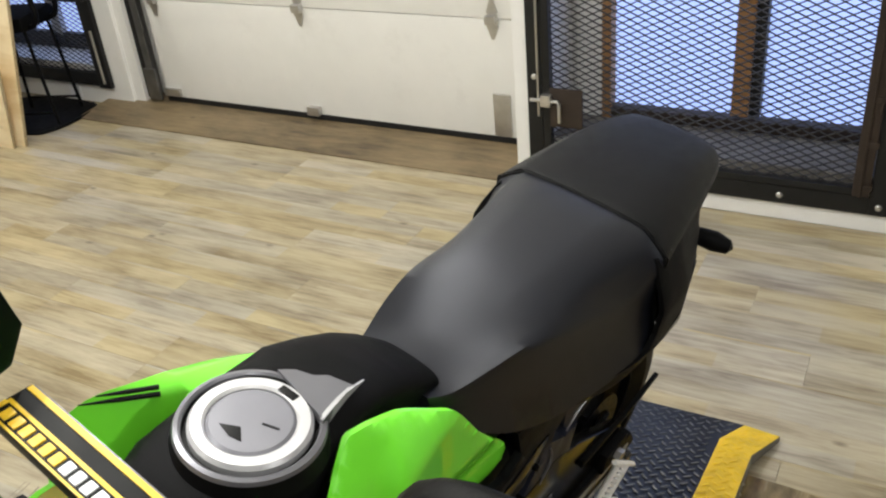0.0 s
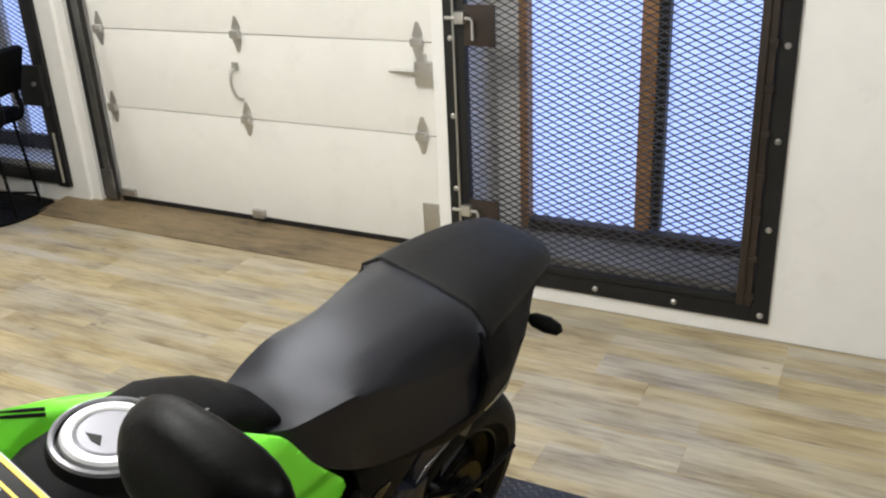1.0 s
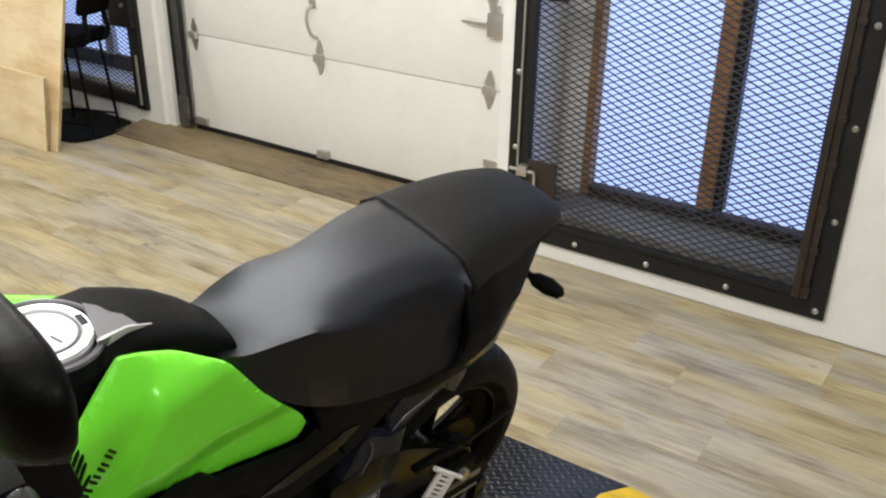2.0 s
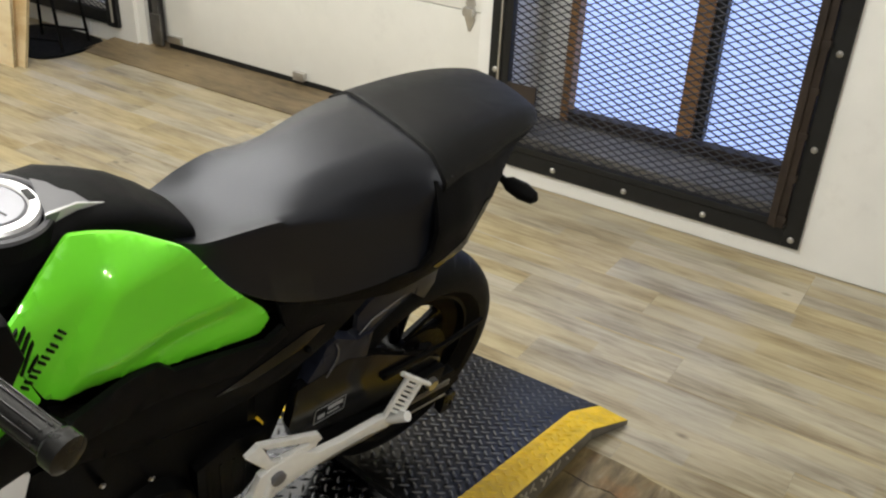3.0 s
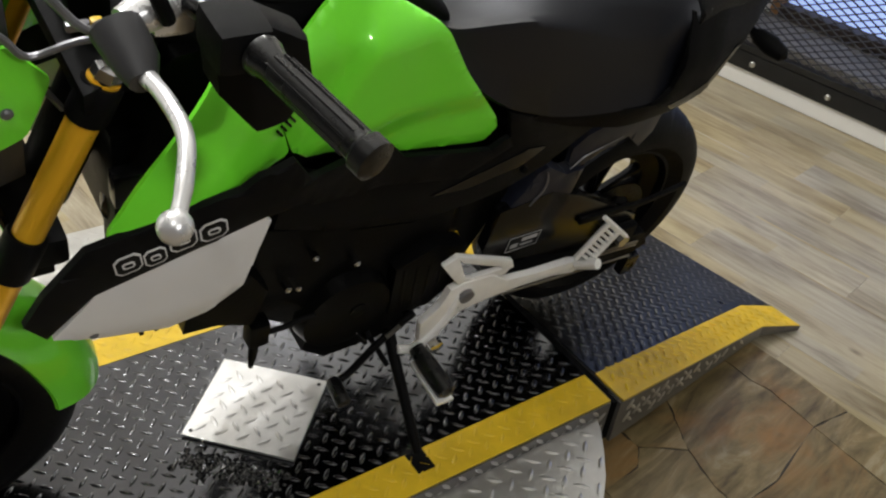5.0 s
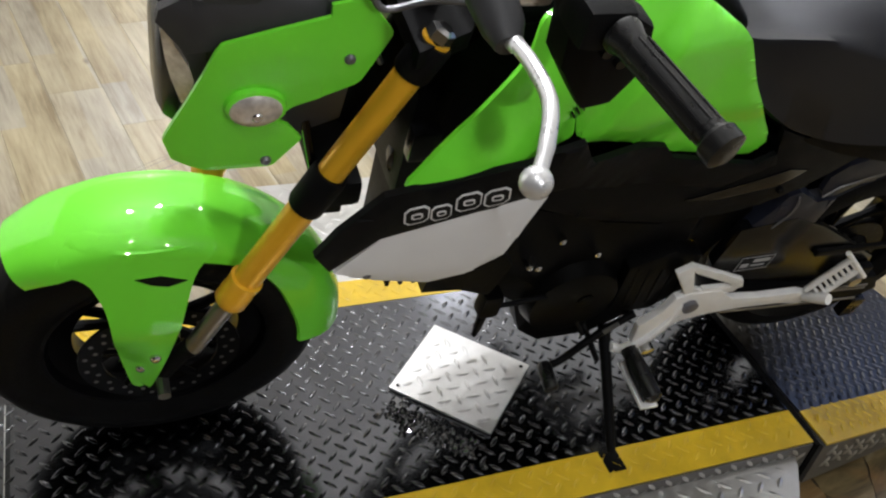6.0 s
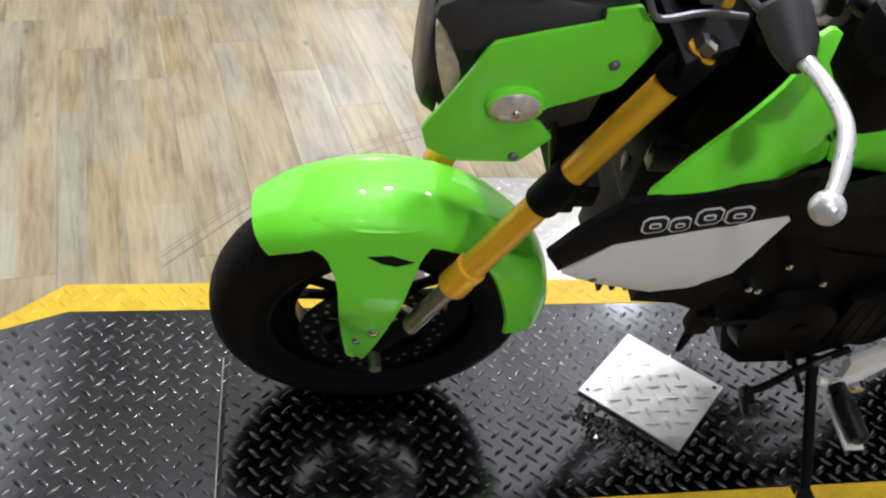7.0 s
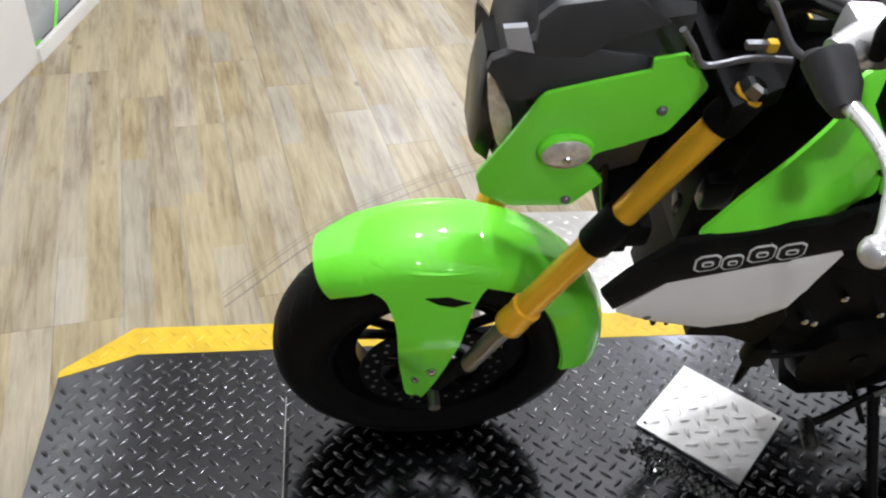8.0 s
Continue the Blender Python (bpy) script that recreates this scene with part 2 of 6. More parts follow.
def tube(pts, r, n=12, bm=None, cap=True):
    """A round bar along points; r is one radius or one a point."""
    pts = [Vector(p) for p in pts]
    rs = r if isinstance(r, (list, tuple)) else [r] * len(pts)
    rings = []
    up = Vector((0.31, 0.22, 0.93))
    for i, p in enumerate(pts):
        d = (pts[min(i + 1, len(pts) - 1)] - pts[max(i - 1, 0)]).normalized()
        if abs(d.dot(up)) > 0.95:
            up = Vector((0.9, -0.3, 0.2))
        a = d.cross(up).normalized()
        b = a.cross(d).normalized()
        up = b
        rings.append([p + (a * math.cos(q) + b * math.sin(q)) * rs[i] for q in (2 * math.pi * k / n for k in range(n))])
    return loft(rings, bm, cap)


def smooth_path(pts, k=6):
    """A Catmull-Rom curve through the points."""
    P = [Vector(p) for p in pts]
    P = [2 * P[0] - P[1]] + P + [2 * P[-1] - P[-2]]
    out = []
    for i in range(1, len(P) - 2):
        for s in range(k):
            t = s / k
            a, b, c, d = P[i - 1:i + 3]
            out.append(0.5 * (2 * b + (c - a) * t + (2 * a - 5 * b + 4 * c - d) * t * t + (3 * b - a - 3 * c + d) * t ** 3))
    return out + [P[-2]]


def lathe(profile, axis=0, n=40, bm=None, centre=(0, 0, 0), arc=(0.0, 360.0)):
    """A profile of (along, radius) turned round an axis through centre; closed profile ring."""
    bm = bm or bmesh.new()
    full = arc[1] - arc[0] >= 359.9
    steps = n if full else n + 1
    rings = []
    for k in range(steps):
        q = radians(arc[0] + (arc[1] - arc[0]) * k / n)
        ring = []
        for a, r in profile:
            c = [r * math.cos(q), r * math.sin(q)]
            c.insert(axis, a)
            ring.append(Vector(c) + Vector(centre))
        rings.append(ring)
    vr = [[bm.verts.new(p) for p in r] for r in rings]
    m = len(profile)
    for k in range(n):
        a, b = vr[k], vr[(k + 1) % steps]
        for i in range(m):
            j = (i + 1) % m
            if (a[i].co - b[i].co).length < 1e-6 and (a[j].co - b[j].co).length < 1e-6:
                continue
            bm.faces.new((a[i], a[j], b[j], b[i]))
    bmesh.ops.remove_doubles(bm, verts=bm.verts[:], dist=1e-6)
    return bm


# ---------- the room ----------
WY = 3.20      # face of the wall with the grille
DY = 3.46      # face of the overhead door
LY = 3.40      # face of the wall beyond the door
X0, X1, Y0, CEIL_Z = -5.6, 4.2, -3.2, 3.5


def slab(name, label, x0, x1, y0, y1, z0, z1, material, category="wall", bev=0.0):
    return tagged(part(name, box(x0, x1, y0, y1, z0, z1, bev), material, smooth=False), label, category, kind="structure")


# opening of the grille window and its wall, built round it
GX0, GX1, GZ0, GZ1 = -1.02, 0.155, 0.135, 2.05
slab("wall_north_post", "white painted wall beside the overhead door", -1.14, GX0, WY, WY + 0.5, 0, CEIL_Z, M_WALL)
slab("wall_north_east", "white painted wall beside the barred window", GX1, X1, WY, WY + 0.5, 0, CEIL_Z, M_WALL)
slab("wall_north_sill", "white painted wall below the barred window", GX0, GX1, WY, WY + 0.5, 0, GZ0, M_WALL)
slab("wall_north_lintel", "white painted wall above the barred window", GX0, GX1, WY, WY + 0.5, GZ1, CEIL_Z, M_WALL)
slab("wall_door_lintel", "white painted wall above the overhead door", -3.5, -1.14, LY, LY + 0.3, 2.35, CEIL_Z, M_WALL)
# wall beyond the door, with its own window
HX0, HX1, HZ0, HZ1 = -4.75, -3.66, 0.22, 2.0
slab("wall_west_post", "white painted wall beside the overhead door", HX1, -3.5, LY, LY + 0.3, 0, CEIL_Z, M_WALL)
slab("wall_west_end", "white painted wall in the corner", X0, HX0, LY, LY + 0.3, 0, CEIL_Z, M_WALL)
slab("wall_west_sill", "white painted wall below the far window", HX0, HX1, LY, LY + 0.3, 0, HZ0, M_WALL)
slab("wall_west_lintel", "white painted wall above the far window", HX0, HX1, LY, LY + 0.3, HZ1, CEIL_Z, M_WALL)
slab("wall_west", "plain white side wall", X0 - 0.2, X0, Y0, LY + 0.3, 0, CEIL_Z, M_WALL)
# Unseen closing walls, kept dark so the seat's flank reflects little light.
slab("wall_east", "unseen closing side wall, kept dark to cut reflections", X1, X1 + 0.2, Y0, WY + 0.5, 0, CEIL_Z, M_DUSK)
slab("wall_south", "unseen closing back wall, kept dark to cut reflections", X0 - 0.2, X1 + 0.2, Y0 - 0.2, Y0, 0, CEIL_Z, M_DUSK)
slab("ceiling", "plain white ceiling", X0 - 0.2, X1 + 0.2, Y0 - 0.2, 4.0, CEIL_Z, CEIL_Z + 0.2, M_CEIL, "ceiling")


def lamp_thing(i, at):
    """An unseen bare bulb on a ceiling cord, shaped to light the ceiling too."""
    e = empty("pendant_bulb", Matrix.Translation(at), "unseen bare round bulb hanging on a black cord, lit", "lamp", group="pendant bulbs")
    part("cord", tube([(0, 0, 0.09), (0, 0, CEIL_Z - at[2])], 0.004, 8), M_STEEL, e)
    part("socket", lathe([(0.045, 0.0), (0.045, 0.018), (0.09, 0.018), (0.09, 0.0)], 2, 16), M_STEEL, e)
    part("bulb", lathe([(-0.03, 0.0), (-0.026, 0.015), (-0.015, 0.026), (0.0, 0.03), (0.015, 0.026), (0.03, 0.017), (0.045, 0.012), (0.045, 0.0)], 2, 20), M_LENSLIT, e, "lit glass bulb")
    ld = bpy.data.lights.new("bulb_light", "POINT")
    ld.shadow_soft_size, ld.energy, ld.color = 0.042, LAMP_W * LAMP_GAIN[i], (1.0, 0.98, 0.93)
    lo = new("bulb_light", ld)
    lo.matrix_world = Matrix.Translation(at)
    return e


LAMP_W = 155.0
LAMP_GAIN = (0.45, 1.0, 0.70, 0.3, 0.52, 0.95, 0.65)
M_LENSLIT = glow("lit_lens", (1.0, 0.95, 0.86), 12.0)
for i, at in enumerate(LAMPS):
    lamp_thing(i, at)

# ---------- grille window ----------
M_SKY = glow("frosted_daylight", (0.39, 0.51, 0.90), 1.15)


def expanded_mesh(x0, x1, z0, z1, y, lw, sw, r):
    """Expanded metal: strands zigzag between knots, each a flat twisted bar."""
    verts, faces = [], []
    rows = int((z1 - z0) / sw * 2)
    cols = int((x1 - x0) / lw * 2)
    for k in range(rows):
        zc = z0 + (k + 0.5) * sw / 2
        prev = None
        for c in range(cols + 1):
            x = x0 + c * lw / 2
            z = zc + (1 if (c + k) % 2 == 0 else -1) * sw / 4 * 0.92
            ring = []
            for dy, dz in ((-r, -r), (r, -r * 0.3), (r, r), (-r, r * 0.3)):
                ring.append(len(verts))
                verts.append((x, y + dy, z + dz))
            if prev:
                for q in range(4):
                    w = (q + 1) % 4
                    faces.append((prev[q], prev[w], ring[w], ring[q]))
            prev = ring
    me = bpy.data.meshes.new("expanded_mesh")
    me.from_pydata(verts, [], faces)
    me.materials.append(M_MESH)
    return me


def dome_bolt(p, axis, r, parent, material=None):
    """A round-headed bolt standing proud along an axis."""
    prof = [(-0.004, 0.0), (-0.004, r), (0.3 * r, r * 0.95), (0.7 * r, r * 0.6), (0.8 * r, 0.0)]
    bm = lathe(prof, 1, 12)
    if axis == "-y":
        for v in bm.verts:
            v.co.y = -v.co.y
    if axis == "x":
        for v in bm.verts:
            v.co = Vector((v.co.y, v.co.x, v.co.z))
    ob = part("bolt", bm, material or M_ZINC, parent)
    ob.location = p
    return ob


grille = empty("window_grille", pose(0, 0, 0), "black steel security grille of expanded metal over a window", "window grille")
part("frame_bar", box(0.155, 0.217, WY - 0.014, WY - 0.003, 0.068, 2.1, 0.002), M_STEEL, grille)
part("frame_bar", box(-1.08, -1.02, WY - 0.014, WY - 0.003, 0.068, 2.1, 0.002), M_STEEL, grille)
part("frame_bar", box(-1.02, 0.155, WY - 0.014, WY - 0.003, 0.068, 0.135, 0.002), M_STEEL, grille)
part("frame_bar", box(-1.02, 0.155, WY - 0.014, WY - 0.003, 2.04, 2.1, 0.002), M_STEEL, grille)
# hinged inner frame of rusty angle iron
part("inner_frame_bar", box(0.098, 0.152, WY - 0.030, WY + 0.012, 0.14, 2.03, 0.003), M_RUST, grille)
part("inner_frame_bar", box(0.118, 0.126, WY - 0.040, WY - 0.030, 0.14, 2.03, 0.002), M_RUST, grille)
part("inner_frame_bar", box(-1.015, -0.985, WY - 0.022, WY + 0.012, 0.14, 2.03, 0.003), M_STEEL, grille)
part("inner_frame_bar", box(-0.985, 0.098, WY - 0.022, WY + 0.012, 0.14, 0.165, 0.003), M_STEEL, grille)
for k in range(9):
    part("weld_tab", box(0.12, 0.158, WY - 0.034, WY - 0.014, 0.16 + k * 0.155, 0.185 + k * 0.155, 0.004), M_RUST, grille)
part("rod", tube([(-1.033, WY - 0.02, 0.3), (-1.033, WY - 0.02, 1.6)], 0.005, 8), M_ZINC, grille)
tagged(new("mesh_panel", expanded_mesh(-0.985, 0.133, 0.165, 2.03, WY - 0.004, 0.0545, 0.0262, 0.0023)), "black expanded metal mesh", kind="stuff").parent = grille
for x in (-1.05, -0.753, -0.446, -0.132, 0.186):
    dome_bolt((x, WY - 0.014, 0.099), "-y", 0.012, grille)
for z in (0.44, 0.765, 1.09, 1.41):
    dome_bolt((0.186, WY - 0.014, z), "-y", 0.012, grille)
for z in (0.455, 0.762, 1.07):
    dome_bolt((-1.05, WY - 0.014, z), "-y", 0.012, grille)
for z in (0.350, 1.13):
    part("lock_plate", box(-0.985, -0.855, WY - 0.026, WY - 0.018, z - 0.085, z + 0.07, 0.002), M_RUST, grille)
    part("slide_bolt", tube([(-1.06, WY - 0.035, z + 0.02), (-0.95, WY - 0.035, z + 0.02), (-0.942, WY - 0.04, z + 0.012), (-0.94, WY - 0.042, z - 0.06)], 0.007, 10), M_ZINC, grille)
    part("bolt_keeper", box(-1.015, -0.975, WY - 0.05, WY - 0.014, z, z + 0.045, 0.004), M_ZINC, grille)

window_1 = empty("window_1", pose(0, 0, 0), "brown-framed window with frosted blue daylight behind", "window", kind="structure")
GY = WY + 0.30
part("window_frame", box(GX0, -0.882, GY - 0.02, GY + 0.06, 0.2, GZ1), M_WALL, window_1)
part("window_frame", box(-0.882, -0.845, GY - 0.03, GY + 0.06, 0.2, GZ1, 0.003), M_BROWN, window_1)
part("mullion", box(-0.375, -0.312, GY - 0.035, GY + 0.06, 0.26, GZ1, 0.003), M_BROWN, window_1)
part("sash_stile", box(-0.312, -0.272, GY - 0.02, GY + 0.06, 0.26, GZ1, 0.003), M_STEEL, window_1)
part("window_frame", box(0.105, GX1, GY - 0.03, GY + 0.06, 0.2, GZ1, 0.003), M_RUST, window_1)
part("bottom_rail", box(-0.845, 0.105, GY - 0.03, GY + 0.06, 0.2, 0.245, 0.003), M_RUST, window_1)
part("window_sill", box(GX0, GX1, WY + 0.02, GY + 0.06, GZ0, GZ0 + 0.06, 0.004), M_SILL, window_1, "dusty grey sill")
part("reveal", box(GX0, GX0 + 0.012, WY + 0.02, GY - 0.02, GZ0 + 0.06, GZ1), M_WALL, window_1)
part("pane", box(-0.845, 0.105, GY + 0.03, GY + 0.036, 0.245, GZ1), M_SKY, window_1, "frosted blue pane")

# ---------- overhead door ----------
door = empty("door_1", pose(0, 0, 0), "white sectional overhead garage door, closed", "garage door", kind="structure")
DX0, DX1 = -3.30, -1.12
for z0, z1 in ((0.062, 0.578), (0.582, 0.994), (0.998, 1.410), (1.414, 1.83), (1.834, 2.34)):
    bm = box(DX0, DX1, DY, DY + 0.045, z0, z1, 0.004)
    part("panel", bm, M_DOOR, door)
part("bottom_seal", box(DX0, DX1, DY - 0.004, DY + 0.04, 0.03, 0.062, 0.006), M_STEEL, door, "black rubber seal")


def hinge(x, z, parent, roller=False):
    """A galvanised door hinge: two tapered leaves, a barrel and a roller stem at the door's edge."""
    bm = prism([(-0.012, 0.012), (0.012, 0.012), (0.026, 0.03), (0.006, 0.085), (-0.006, 0.085), (-0.026, 0.03)], 1, -0.006, -0.001, 0.0)
    prism([(-0.012, -0.012), (0.012, -0.012), (0.026, -0.03), (0.006, -0.085), (-0.006, -0.085), (-0.026, -0.03)], 1, -0.006, -0.001, 0.0, bm)
    tube([(-0.03, -0.014, 0), (0.03, -0.014, 0)], 0.010, 10, bm)
    box(-0.024, 0.024, -0.03, -0.001, -0.018, 0.018, 0.003, bm)
    h = part("hinge", bm, M_ZINC, parent)
    h.location = (x, DY, z)
    return h


for z in (0.580, 0.996, 1.412):
    for x in (-3.235, -2.33, -1.345):
        hinge(x, z, door)
lift_handle = tube(smooth_path([(-2.365, DY - 0.004, 0.83), (-2.365, DY - 0.04, 0.815), (-2.365, DY - 0.05, 0.76), (-2.350, DY - 0.04, 0.70), (-2.340, DY - 0.004, 0.675)]), 0.008, 10)
box(-2.383, -2.347, DY - 0.01, DY - 0.001, 0.82, 0.86, 0.003, lift_handle)
part("handle", lift_handle, M_ZINC, door)
lk = box(-1.355, -1.265, DY - 0.03, DY - 0.001, 0.815, 0.915, 0.004)
box(-1.335, -1.305, DY - 0.018, DY - 0.001, 0.915, 0.945, 0.003, lk)
tube([(-1.355, DY - 0.02, 0.87), (-1.485, DY - 0.02, 0.87)], [0.014, 0.009], 10, lk)
part("slide_lock", lk, M_ZINC, door)
part("bottom_bracket", box(-2.36, -2.29, DY - 0.03, DY - 0.001, 0.062, 0.105, 0.004), M_ZINC, door)
part("bottom_bracket", box(-1.36, -1.28, DY - 0.012, DY - 0.001, 0.07, 0.26, 0.003), M_ZINC, door)
bb = box(-3.30, -3.19, DY - 0.02, DY - 0.001, 0.07, 0.11, 0.003)
part("bottom_bracket", bb, M_ZINC, door)
track = empty("door_track", pose(0, 0, 0), "galvanised steel roller track of the overhead door", "door track", kind="structure")
part("rail", prism([(-3.38, DY - 0.03), (-3.335, DY - 0.03), (-3.335, DY - 0.022), (-3.372, DY - 0.022), (-3.372, DY + 0.04), (-3.38, DY + 0.04)], 2, 0.06, 2.3), M_GALV, track)
part("foot_bracket", box(-3.39, -3.31, DY - 0.045, DY - 0.03, 0.05, 0.22, 0.004), M_GALV, track)
part("jamb_angle", box(-3.425, -3.39, DY - 0.02, DY + 0.04, 0.05, 2.3, 0.003), M_STEEL, track)
slab("jamb", "white painted jamb beside the overhead door", -3.5, -3.43, LY + 0.02, LY + 0.3, 0, 2.35, M_WALL, "door jamb")
thr = prism([(3.17, 0.006), (3.46, 0.036), (3.55, 0.036), (3.55, -0.02), (3.17, -0.02)], 0, -3.70, -1.14)
tagged(part("threshold", thr, M_PLYX, smooth=False), "worn dark plywood strip in front of the overhead door", "threshold", kind="structure")
slab("outside_wall", "plain backing behind the overhead door", -3.5, -1.14, 3.56, 3.7, -0.02, 2.4, M_WALL)

# ---------- far window ----------
window_2 = empty("window_2", pose(0, 0, 0), "far window behind a black steel mesh grille", "window", kind="structure")
part("window_frame", box(HX1 - 0.045, HX1 + 0.044, LY - 0.03, LY - 0.004, HZ0 - 0.12, HZ1, 0.003), M_STEEL, window_2)
part("window_frame", box(HX0, HX1 - 0.045, LY - 0.03, LY - 0.004, HZ0 - 0.11, HZ0 - 0.035, 0.003), M_STEEL, window_2)
part("lock_box", box(HX1 - 0.15, HX1 + 0.035, LY - 0.06, LY - 0.03, 0.575, 0.80, 0.006), M_STEEL, window_2, "black steel lock box")
part("lock_cylinder", tube([(HX1 - 0.02, LY - 0.06, 0.70), (HX1 - 0.02, LY - 0.072, 0.70)], 0.012, 12), M_ZINC, window_2)
part("edge_rod", tube([(HX1 + 0.010, LY - 0.036, 0.13), (HX1 + 0.010, LY - 0.036, 0.42)], 0.008, 8), M_ZINC, window_2, "bright rod")
tagged(new("mesh_panel", expanded_mesh(HX0, HX1 - 0.045, HZ0 - 0.035, HZ1, LY - 0.01, 0.0545, 0.0262, 0.0021)), "black expanded metal mesh", kind="stuff").parent = window_2
part("mullion", box(-4.25, -4.17, LY + 0.2, LY + 0.27, HZ0, HZ1, 0.003), M_GREY, window_2)
part("bottom_rail", box(HX0, HX1, LY + 0.2, LY + 0.27, HZ0, HZ0 + 0.09, 0.003), M_STEEL, window_2)
part("pane", box(HX0, HX1, LY + 0.235, LY + 0.24, HZ0 + 0.09, HZ1), M_SKY, window_2, "frosted blue pane")

# ---------- floor under the planks ----------
ground = part("floor", box(X0 - 0.2, X1 + 0.2, Y0 - 0.2, 3.6, -0.2, -0.004), M_JOINT, smooth=False)
tagged(ground, "pale wood-look vinyl plank floor", "floor", kind="structure")

# ---------- lift table ----------
LIFT_A = 10.0
LZ = 0.228
la = radians(LIFT_A)


def uv(u, v, z=0.0):
    """From lift coordinates (u across, v along towards the ramp) to the room."""
    return Vector((u * math.cos(la) + v * math.sin(la), -u * math.sin(la) + v * math.cos(la), z))


lift = empty("motorcycle_lift", pose(0, 0, 0, 0, 0, -LIFT_A), "black diamond-plate motorcycle lift table with yellow edges", "lift table")
UO0, UI0, UI1, UO1 = -0.765, -0.695, -0.259, -0.184
VF, VJ = -0.515, 1.224
deck = prism([(UO0, VJ - 0.006), (UO1, VJ - 0.006), (UO1, -0.40), (UO1 - 0.11, VF), (UO0 + 0.11, VF), (UO0, -0.40)], 2, 0.142, LZ, 0.003)
part("deck", deck, M_TREAD, lift, smooth=False)


# ---------- lift details ----------
M_DARK = mat("plain_black_fill", (0.003, 0.003, 0.003), 0.7, vary=0.2, spec=0.1)

def tread(poly, pitch, size, height, zf, material, name, parent, mtx=None):
    """Raised diamond lugs in a basket pattern over a polygon; zf gives the plate's height."""
    verts, faces = [], []
    xs = [p[0] for p in poly]
    ys = [p[1] for p in poly]

    def inside(x, y):
        n = len(poly)
        c = False
        for i in range(n):
            (ax, ay), (bx, by) = poly[i], poly[(i + 1) % n]
            if (ay > y) != (by > y) and x < (bx - ax) * (y - ay) / (by - ay) + ax:
                c = not c
        return c
    L, W = size / 2, size * 0.13
    d = pitch * 0.7071
    for i in range(int((max(xs) - min(xs)) / d) + 2):
        for j in range(int((max(ys) - min(ys)) / d) + 2):
            if (i + j) % 2:
                continue
            x, y = min(xs) + i * d, min(ys) + j * d
            q = radians(45 if j % 2 else -45)
            c, s = math.cos(q), math.sin(q)
            if not (inside(x + c * L, y + s * L) and inside(x - c * L, y - s * L)):
                continue
            n = len(verts)
            for a, b, h in ((-L, 0, 0), (-L * 0.4, W, 0), (L * 0.4, W, 0), (L, 0, 0), (L * 0.4, -W, 0), (-L * 0.4, -W, 0), (-L * 0.62, 0, height), (L * 0.62, 0, height)):
                px, py = x + a * c - b * s, y + a * s + b * c
                verts.append((px, py, zf(px, py) + h + 0.0002))
            faces += [(n, n + 6, n + 1), (n + 1, n + 6, n + 7, n + 2), (n + 2, n + 7, n + 3), (n + 3, n + 7, n + 4), (n + 4, n + 7, n + 6, n + 5), (n + 5, n + 6, n)]
    if mtx is not None:
        verts = [tuple(mtx @ Vector(v)) for v in verts]
    me = bpy.data.meshes.new(name)
    me.from_pydata(verts, [], [f[::-1] for f in faces])
    me.materials.append(material)
    for p in me.polygons:
        p.use_smooth = True
    ob = new(name, me)
    ob.parent = parent
    return tagged(ob, kind="stuff")


flat = lambda x, y: LZ  # noqa: E731
DECKP = [(UO0, VJ - 0.006), (UO1, VJ - 0.006), (UO1, -0.40), (UO1 - 0.11, VF), (UO0 + 0.11, VF), (UO0, -0.40)]
INNER = [(UI0, VJ - 0.006), (UI1, VJ - 0.006), (UI1, -0.385), (UI1 - 0.052, VF), (UI0 + 0.052, VF), (UI0, -0.385)]
tread(INNER, 0.0240, 0.0275, 0.0024, flat, M_LUG, "tread_lug", lift)
for q in ([(UI1, VJ - 0.008), (UO1, VJ - 0.008), (UO1, -0.40), (UO1 - 0.105, VF), (UI1 - 0.052, VF), (UI1, -0.385)], [(UI0, VJ - 0.008), (UO0, VJ - 0.008), (UO0, -0.40), (UO0 + 0.105, VF), (UI0 + 0.052, VF), (UI0, -0.385)]):
    part("yellow_edge", prism(q, 2, LZ - 0.002, LZ + 0.0008), M_YELLOW, lift, "yellow painted edge strip", smooth=False)
    tread(q, 0.0240, 0.0275, 0.0024, lambda x, y: LZ + 0.0008, M_YELLOW, "edge_lug", lift)
part("base_frame", box(UO0 + 0.12, UO1 - 0.12, -0.38, VJ - 0.1, 0.0, 0.142), M_STEEL, lift)
part("wheel_slot", box(UI0 + 0.12, UI1, -0.1135, -0.112, LZ - 0.004, LZ + 0.0022), M_ALU, lift, "bright steel slot edge")
part("wheel_slot", box(UI0 + 0.12, UI1, -0.112, -0.105, LZ - 0.004, LZ + 0.0012), M_STEEL, lift, "dark slot")

# ramp, hinged at the deck's rear edge and swung a little aside
def ramp_body():
    """A folded plate: sloping top with side flanges that taper to the floor."""
    bm = bmesh.new()
    top = [(-0.292, 0.053), (0.292, -0.053), (0.289, 0.60), (0.334, 0.735), (0.245, 0.752), (-0.245, 0.752), (-0.334, 0.735), (-0.289, 0.60)]
    hi = [bm.verts.new((x, y, slope(x, y))) for x, y in top]
    lo = [bm.verts.new((x, y, max(0.002, slope(x, y) - 0.088 * (1 - y / 0.76) - 0.012))) for x, y in top]
    bm.faces.new(hi)
    bm.faces.new(lo[::-1])
    for i in range(8):
        bm.faces.new((hi[i], lo[i], lo[(i + 1) % 8], hi[(i + 1) % 8]))
    return bm


